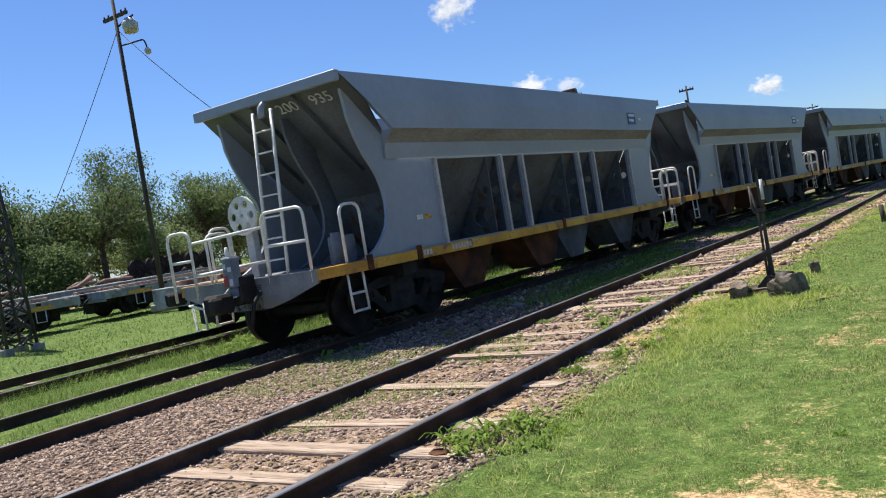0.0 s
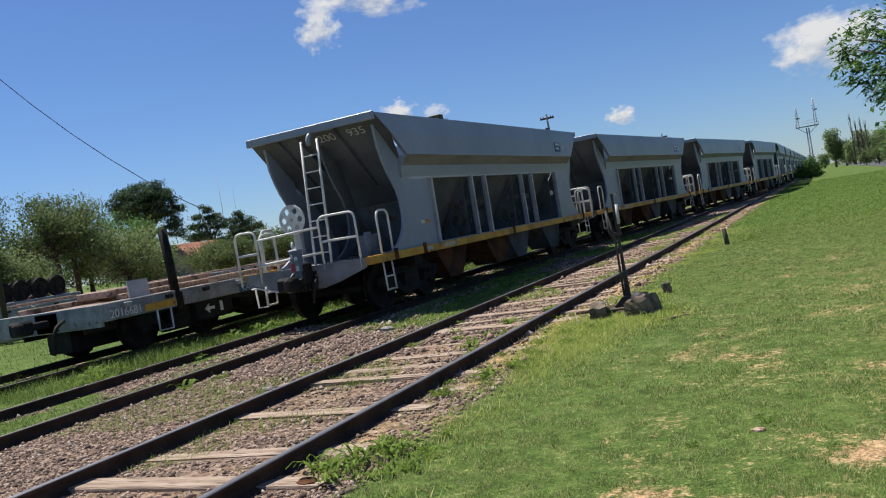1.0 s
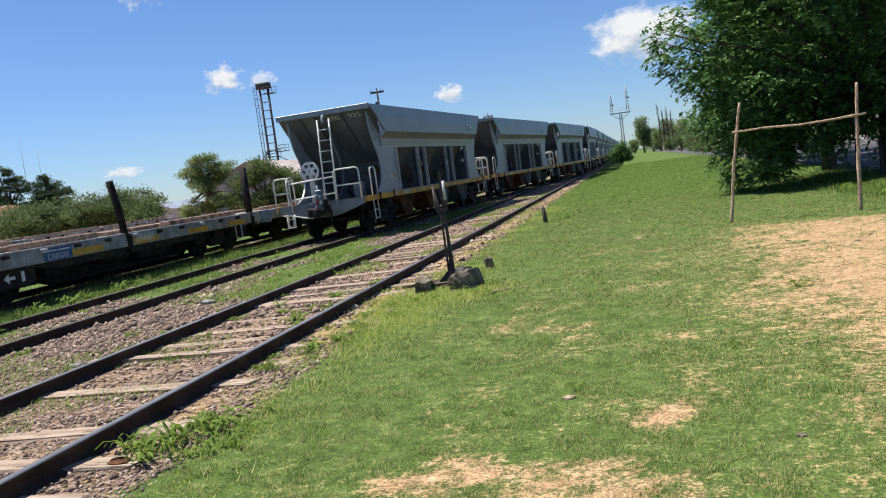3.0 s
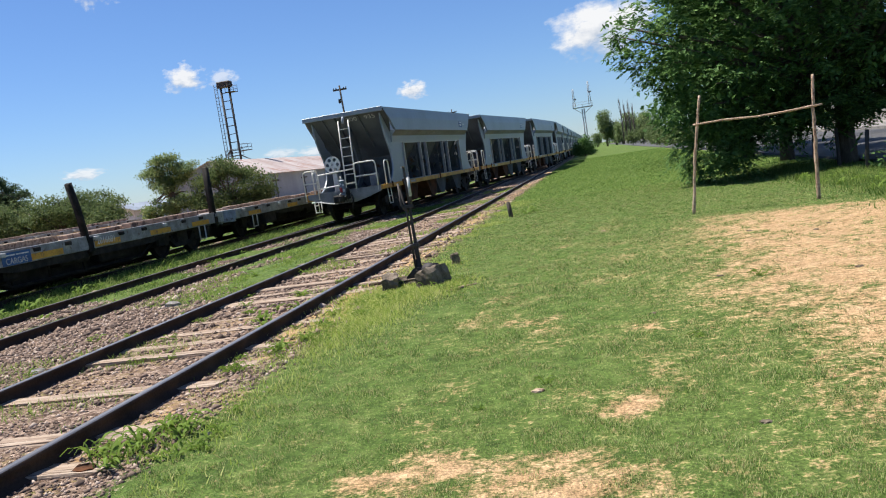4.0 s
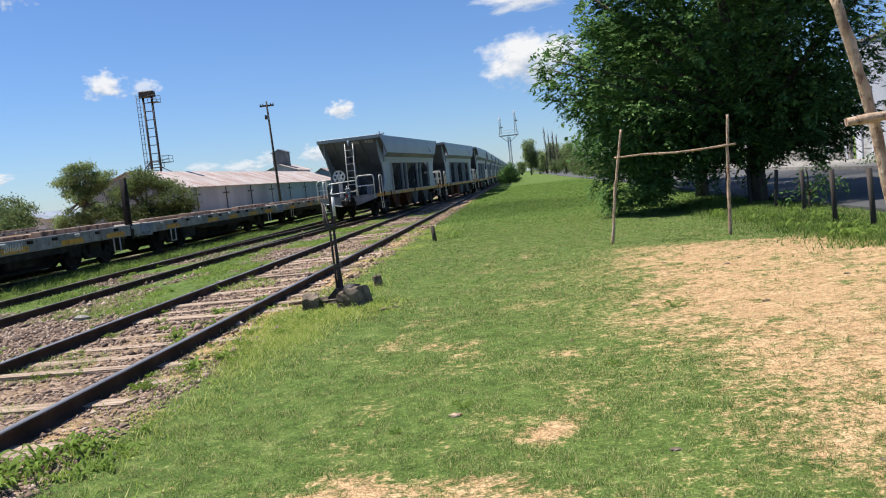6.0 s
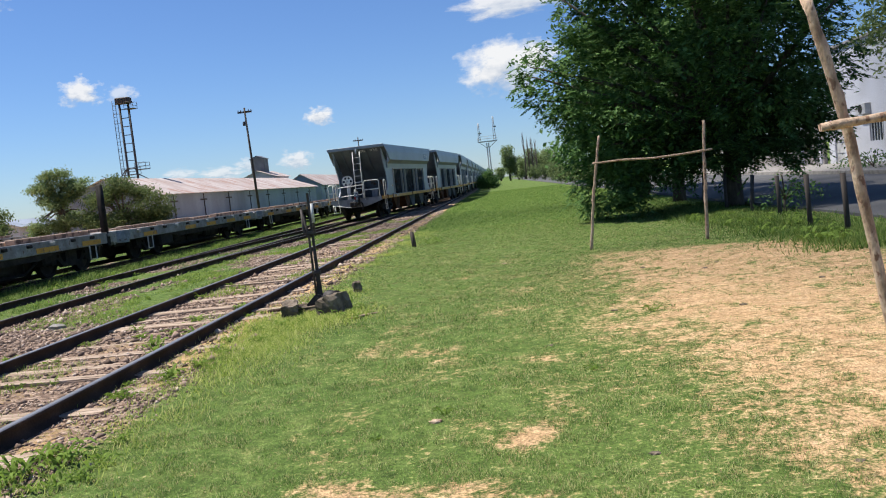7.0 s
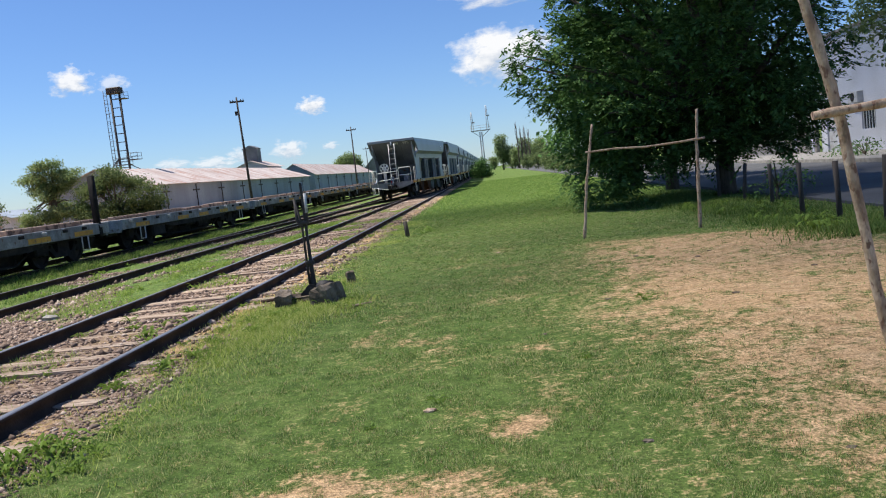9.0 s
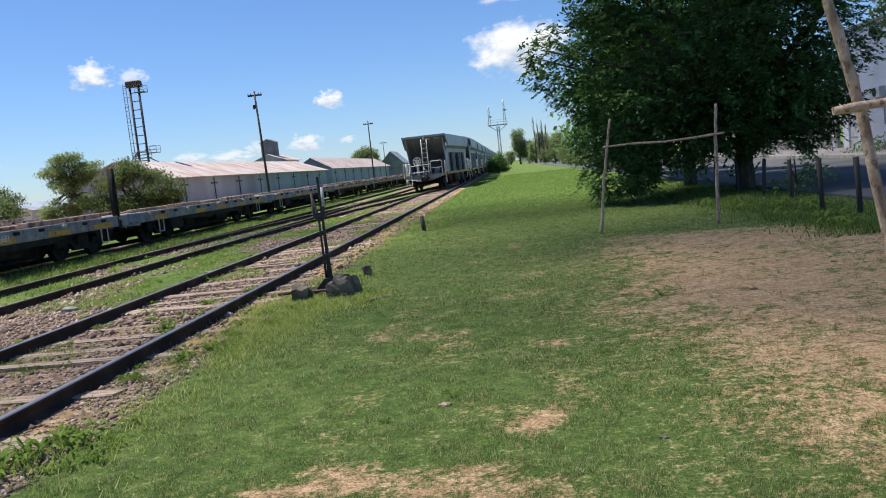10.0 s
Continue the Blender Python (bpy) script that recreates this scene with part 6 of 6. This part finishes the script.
# ---- stones, grass, weeds ----
def build_stones():
    r = np.random.default_rng(11)
    n = 108000
    x = r.uniform(-10.6, -2.7, n)
    y = 2.6 + 42 * r.random(n) ** 2.3
    keep = r.random(n) < gravel_amount(x, y) * 0.9 + 0.42 * ((x > -3.6) & (x < -2.85)) + 0.06 * (x > -3.6)
    keep &= ~((np.abs(np.abs(x - X1) - GAUGE) < 0.07) | (np.abs(np.abs(x - X2) - GAUGE) < 0.07))
    on_sleeper = (np.abs((y - 1.91) % 0.63 - 0.315) > 0.19) & (np.abs(x - X1) < 1.36)
    keep &= ~(on_sleeper & (r.random(n) < 0.8))
    x, y = x[keep], y[keep]
    n = len(x)
    s = r.uniform(0.009, 0.026, n) * (1 + 0.9 * (r.random(n) < 0.05)) * np.clip(y / 7.0, 0.85, 1.5)
    base = np.array([(1, 0, 0), (0, 1, 0), (-1, 0, 0), (0, -1, 0), (0, 0, 1), (0, 0, -1)], float)
    v = base[None] * s[:, None, None] * r.uniform(0.6, 1.35, (n, 6, 1)) + r.normal(0, 0.15, (n, 6, 3)) * s[:, None, None]
    a = r.uniform(0, 6.28, n)
    c, si = np.cos(a)[:, None], np.sin(a)[:, None]
    v = np.stack([v[..., 0] * c - v[..., 1] * si, v[..., 0] * si + v[..., 1] * c, v[..., 2] * 0.75], -1)
    v += np.stack([x, y, ground_z(x, y) + s * 0.1], -1)[:, None]
    f = np.array([(0, 1, 4), (1, 2, 4), (2, 3, 4), (3, 0, 4), (1, 0, 5), (2, 1, 5), (3, 2, 5), (0, 3, 5)])
    faces = (np.arange(n)[:, None, None] * 6 + f[None]).reshape(-1, 3)
    m, nn, l, b = mat("ballast_stone", 0.95)
    geo = nn.new("ShaderNodeNewGeometry")
    rr = ramp(nn, l, geo.outputs["Random Per Island"], [(0.0, (0.065, 0.043, 0.032)), (0.45, (0.185, 0.128, 0.095)), (0.8, (0.31, 0.22, 0.165)), (0.97, (0.46, 0.37, 0.30))])
    l.new(rr.outputs[0], b.inputs["Base Color"])
    o = new("ballast", np_mesh("ballast", v.reshape(-1, 3), faces, m))
    tagged(o, "loose grey-brown crushed ballast stones between the rails", "ballast", kind="stuff")


def blades(name, x, y, hgt, wid, material, seed, label, lean=1.0):
    r = np.random.default_rng(seed)
    n = len(x)
    h = hgt * r.uniform(0.5, 1.3, n)
    w = wid * r.uniform(0.7, 1.3, n)
    z = ground_z(x, y) - 0.005
    ln = h * lean * r.uniform(0.4, 1.3, n)
    b = r.uniform(0, 6.28, n)
    dx, dy = -np.sin(b) * w / 2, np.cos(b) * w / 2
    v = np.stack([np.stack([x - dx, y - dy, z], -1), np.stack([x + dx, y + dy, z], -1), np.stack([x + np.cos(b) * ln, y + np.sin(b) * ln, z + h], -1)], 1).reshape(-1, 3)
    o = new(name, np_mesh(name, v, np.arange(n * 3).reshape(-1, 3), material))
    tagged(o, label, "grass", kind="stuff")


def build_grass():
    r = np.random.default_rng(21)
    n = 1600000
    y = 2.4 + 24 * r.random(n) ** 2.2
    x = -3.15 + r.random(n) * np.minimum(10.2, 3.4 + y * 0.62)
    speck = fbm(x * 22 + 5, y * 16 + 77, 2)
    g = np.clip(1.12 - 1.5 * dirt_amount(x, y) - gravel_amount(x, y) + 1.1 * (speck - 0.5), 0.03, 1)
    lush = fbm(x * 1.3 + 70, y * 1.3, 3)
    tf = step(0.4, 0.62, fbm(x * 9 + 31, y * 9 + 12, 2))
    k = r.random(n) < g * (0.16 + 0.3 * lush + 0.5 * tf)
    k &= ~((x < -2.85) & (r.random(n) < 0.6))
    x, y, lush, tuft, g = x[k], y[k], lush[k], tf[k], g[k]
    dry = r.random(len(x)) < 0.18 + 0.5 * (1 - g) ** 1.5
    hgt = (0.009 + 0.010 * lush) * (1 + 0.8 * tuft)
    wid = np.clip(0.0008 * y, 0.0024, 0.012)
    blades("grass", x[~dry], y[~dry], hgt[~dry], wid[~dry], M_BLADE, 22, "short mown bright green grass blades", 0.75)
    blades("dry_grass", x[dry], y[dry], hgt[dry] * 0.8, wid[dry], M_STRAW, 31, "dry straw-coloured grass blades among the green", 1.8)
    n = 60000
    x, y = r.uniform(-3.0, 6.2, n), r.uniform(-8.5, 2.6, n)
    k = r.random(n) < np.clip(1.1 - 1.4 * dirt_amount(x, y), 0.03, 1)
    blades("near_grass", x[k], y[k], np.full(k.sum(), 0.018), np.full(k.sum(), 0.010), M_BLADE, 32, "short mown grass of the playing field", 1.2)
    n = 110000
    y = 13 + 77 * r.random(n) ** 1.5
    x = r.uniform(-3.0, 6.4, n)
    k = r.random(n) < step(13, 25, y) * np.clip(1.1 - 1.3 * dirt_amount(x, y), 0, 1)
    x, y = x[k], y[k]
    blades("far_grass", x, y, 0.022 + 0.028 * step(14, 32, y), np.clip(0.0011 * y, 0.02, 0.08), M_FARBLADE, 29, "short green grass along the line", 1.8)
    # rough grass between and beyond the sidings
    n = 150000
    y = 4.0 + 44 * r.random(n) ** 1.7
    x = r.uniform(-15.0, -5.4, n)
    g = np.clip(1 - 1.3 * gravel_amount(x, y), 0, 1) * step(0.36, 0.58, fbm(x * 0.8 + 20, y * 0.6 + 2, 4)) * np.where(x > -8, 0.55, 1.0)
    k = (r.random(n) < g) & ~(np.abs(np.abs(x - X2) - GAUGE) < 0.08)
    x, y = x[k], y[k]
    low = fbm(x * 1.6 + 8, y * 1.1 + 44, 3)
    blades("rough_grass", x, y, np.where(x < -10.2, 0.04 + 0.12 * step(0.35, 0.7, low), 0.03 + 0.05 * low), np.clip(0.0012 * y, 0.007, 0.024), M_SIDING, 23, "uneven green grass growing between the sidings")
    n = 30000
    y = r.uniform(8, 60, n)
    x = r.uniform(-11.6, -10.4, n)
    blades("tall_grass", x, y, 0.05 + 0.16 * step(0.42, 0.7, fbm(x * 1.5, y * 0.9 + 4, 3)), np.full(n, 0.016), M_SIDING, 30, "tall grass growing beside the flat wagons")
    n = 70000
    x = r.uniform(-50, -14.5, n)
    y = r.uniform(5, 45, n)
    k = r.random(n) < step(0.3, 0.6, fbm(x * 0.5, y * 0.5, 3)) + 0.3
    blades("yard_grass", x[k], y[k], 0.07 + 0 * x[k], np.full(k.sum(), 0.03), M_SIDING, 24, "green grass of the open yard")
    # strip along the rail's shoulder, between the sleepers, along the fence
    n = 80000
    y = 2.6 + 24 * r.random(n) ** 1.3
    x = -2.72 + r.normal(0, 0.28, n)
    k = r.random(n) < 1.0 * np.exp(-((y - 9.2) / 1.6) ** 2) + 0.5 * step(0.42, 0.6, fbm(x * 1.1 + 5, y * 0.9 + 33, 3)) * step(6.5, 8.5, y) + 0.12 * step(0.5, 0.62, fbm(x * 2 + 5, y * 2 + 33, 3))
    blades("shoulder_grass", x[k], y[k], 0.06 + 0 * x[k], np.full(k.sum(), 0.009), M_DRY, 25, "green tufts along the outer rail")
    n = 90000
    y = r.uniform(4.5, 40, n)
    x = r.uniform(-7.6, -3.3, n)
    k = (r.random(n) < step(0.53, 0.66, fbm(x * 1.0 + 15, y * 0.9 + 53, 3))) & ~(np.abs(np.abs(x - X1) - GAUGE) < 0.08)
    blades("track_weeds", x[k], y[k], 0.03 + 0.05 * fbm(x[k] * 3, y[k] * 3, 2), np.clip(0.0012 * y[k], 0.008, 0.03), M_WEED, 26, "small weeds growing out of the ballast")
    n = 26000
    y = r.uniform(11.5, 27, n)
    x = 5.3 + r.normal(0, 0.5, n)
    blades("fence_weeds", x, y, 0.04 + 0.14 * fbm(x * 1.4, y * 1.4, 3), np.full(n, 0.018), M_SIDING, 27, "taller weeds along the fence")
    n = 7000
    x, y = -2.5 + r.normal(0, 0.32, n), 9.95 + r.normal(0, 0.36, n)
    blades("tufted_grass", x, y, np.full(n, 0.07), np.full(n, 0.016), M_DRY, 28, "dry and green tufts round the lever")


def build_weed(x, y, size, n, seed, grp="leafy weeds", broad=1.0):
    """A weed: arching pointed leaves from one root."""
    r = random.Random(seed)
    bm = bmesh.new()
    root = bm.verts.new((0, 0, 0))
    for k in range(n):
        a = r.uniform(0, 6.283)
        L = size * r.uniform(0.5, 1.15)
        rise = r.uniform(0.6, 1.9)
        wd_ = L * r.uniform(0.022, 0.055) * broad
        ox, oy = r.gauss(0, size * 0.25), r.gauss(0, size * 0.25)
        prev = None
        for j in range(5):
            t = j / 4
            d = Vector((math.cos(a), math.sin(a), 0))
            p = Vector((ox, oy, 0)) + d * L * t * 0.75 + Vector((0, 0, L * rise * (t - 0.75 * t * t)))
            s = Vector((-d.y, d.x, 0)) * wd_ * math.sin(math.pi * min(0.97, t * 0.8 + 0.18)) + Vector((0, 0, 0.004))
            cur = [bm.verts.new(p - s), bm.verts.new(p + s)]
            bm.faces.new((prev[0], prev[1], cur[1], cur[0]) if prev else (root, cur[1], cur[0]))
            prev = cur
    o = part("weed", bm, M_WEED)
    o.location = (x, y, float(ground_z(np.array(x), np.array(y))))
    tagged(o, "leafy bright green weed growing beside the rail", "weed", grp)


build_stones()
build_grass()
r_ = random.Random(91)
for k in range(5):
    build_weed(-3.12 + r_.gauss(0, 0.09), 4.62 + r_.gauss(0, 0.16), r_.uniform(0.18, 0.30), 18, 500 + k)
for k in range(13):
    build_weed(-2.86 + r_.gauss(0, 0.2), 4.85 + r_.gauss(0, 0.22), r_.uniform(0.10, 0.17), 12, 510 + k, "leafy weeds", 1.2)
for k, (x, y, s) in enumerate(((-3.3, 6.6, 0.14), (-2.95, 8.2, 0.16), (-3.0, 9.4, 0.16), (-1.9, 20.9, 0.3), (-1.7, 21.3, 0.28), (-5.9, 7.3, 0.14), (-4.4, 7.5, 0.12), (-4.9, 10.5, 0.16), (-0.5, 5.3, 0.08), (0.55, 6.2, 0.09), (-0.9, 4.9, 0.05), (1.4, 8.4, 0.1), (-2.2, 11.2, 0.2), (-1.9, 10.6, 0.16), (5.0, 14.2, 0.2), (4.6, 15.2, 0.18), (5.0, 16.3, 0.22))):
    build_weed(x, y, s, 14, 540 + k)
for k in range(12):
    build_weed(-2.45 + r_.gauss(0, 0.3), 10.0 + r_.gauss(0, 0.28), r_.uniform(0.10, 0.2), 16, 680 + k)
for k in range(34):
    build_weed(-3.0 + r_.gauss(0, 0.25), r_.uniform(6.2, 11.5), r_.uniform(0.07, 0.15), 16, 700 + k)
for k in range(26):
    build_weed(-6.2 + r_.gauss(0, 0.9), r_.uniform(6.0, 20), r_.uniform(0.08, 0.17), 14, 750 + k)
for k in range(60):
    build_weed(5.2 + r_.gauss(0, 0.42), r_.uniform(12.5, 21), r_.uniform(0.12, 0.26), 18, 800 + k, "weeds along the fence", 2.2)
for k in range(44):
    build_weed(-10.9 + r_.gauss(0, 0.35), 9 + 24 * r_.random() ** 1.5, r_.uniform(0.12, 0.3), 16, 880 + k, "weeds by the flat wagons", 2.0)
for k in range(26):
    build_weed(X2 + r_.gauss(0, 0.9), r_.uniform(8.0, 22), r_.uniform(0.1, 0.2), 16, 940 + k, "weeds between the rails", 2.0)
for k, (x, y) in enumerate(((-3.9, 8.7), (-4.1, 9.2), (-3.75, 9.6), (-4.6, 9.9), (-4.3, 10.8), (-3.9, 11.8), (-3.1, 9.0), (-3.0, 8.4), (-2.85, 9.6), (-3.15, 7.3), (-3.05, 7.7))):
    build_weed(x + r_.gauss(0, 0.06), y, r_.uniform(0.12, 0.22), 24, 970 + k, "weeds between the rails", 1.8)
for k, (x, y, s, label) in enumerate(((-5.95, 7.55, 0.06, "pale stone lying on the ballast"), (-6.6, 11.6, 0.09, "pale stone lying on the ballast"), (-3.25, 4.35, 0.06, "red brick fragment beside the rail"), (1.55, 3.92, 0.018, "dark clod on the bare earth"), (0.66, 4.27, 0.022, "dark clod on the bare earth"), (1.05, 8.6, 0.024, "dark clod on the bare earth"), (2.27, 8.3, 0.028, "dark clod on the bare earth"), (3.46, 9.45, 0.026, "dark clod on the bare earth"), (2.6, 11.2, 0.03, "dark clod on the bare earth"), (1.9, 11.9, 0.028, "dark clod on the bare earth"), (2.9, 11.8, 0.026, "dark clod on the bare earth"), (0.3, 7.1, 0.02, "dark clod on the bare earth"), (-0.55, 5.15, 0.03, "dry fallen leaf on the grass"), (-0.05, 14.6, 0.035, "dry fallen leaf on the grass"))):
    bm = bmesh.new()
    bmesh.ops.create_icosphere(bm, subdivisions=2, radius=s)
    rr_ = random.Random(600 + k)
    for v in bm.verts:
        v.co = Vector((v.co.x * 1.4, v.co.y, v.co.z * (0.6 if "stone" in label or "brick" in label else 0.45))) * rr_.uniform(0.65, 1.25)
    o = part("stone", bm, M_CONCRETE if "pale" in label else M_RUST if "brick" in label else M_STICK if "leaf" in label else M_BLOCK)
    o.location = (x, y, float(ground_z(np.array(x), np.array(y))) + s * 0.15)
    tagged(o, label, "stone")


# a thin cloud added out of view before the sun, to shade the grass
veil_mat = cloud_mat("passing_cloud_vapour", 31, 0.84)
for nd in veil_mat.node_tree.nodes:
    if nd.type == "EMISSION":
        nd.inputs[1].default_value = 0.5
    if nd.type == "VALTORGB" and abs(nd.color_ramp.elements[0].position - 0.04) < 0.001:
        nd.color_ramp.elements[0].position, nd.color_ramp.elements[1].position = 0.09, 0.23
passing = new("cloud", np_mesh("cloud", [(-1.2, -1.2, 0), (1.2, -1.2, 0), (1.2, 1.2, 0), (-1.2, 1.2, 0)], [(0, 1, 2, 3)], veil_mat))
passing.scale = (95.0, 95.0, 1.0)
tagged(passing, "thin white cloud out of view that shades the grass", "cloud", "clouds", "structure")


def motions():
    # the rear roof corner's way along the track, second by second
    ts = [0.0, 0.5, 1.0, 1.5, 2.0, 2.5, 3.0, 3.5, 4.0, 4.5, 5.0, 5.5, 6.0, 6.5, 7.0, 7.5, 8.0, 8.5, 9.0, 9.5, 10.0]
    start, speed = 7.93, 4.76
    for i, w in enumerate(hoppers):
        rows = []
        for t in ts:
            y = start + speed * t + i * PITCH
            xa, xb = float(merge_x(y + 2.05)), float(merge_x(y + LH - 2.05))
            turn = math.atan2(xb - xa, LH - 4.1)
            x0 = xa + (xb - xa) * (-2.05) / (LH - 4.1)
            rows.append((t, pose(x0, y, RAIL_Z, 0, 0, -math.degrees(turn))))
        walk(w, rows)
        for ax in [c for c in w.children if c.name.startswith("axle")]:
            x, y, z = ax.location
            steps = [k / 10 for k in range(101)]
            walk(ax, [(t, pose(x, y, z, -math.degrees(speed * t / 0.455), 0, 0)) for t in steps])
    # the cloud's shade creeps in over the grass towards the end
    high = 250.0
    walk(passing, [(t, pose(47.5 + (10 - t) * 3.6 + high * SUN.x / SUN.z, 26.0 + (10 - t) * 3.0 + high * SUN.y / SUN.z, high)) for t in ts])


motions()
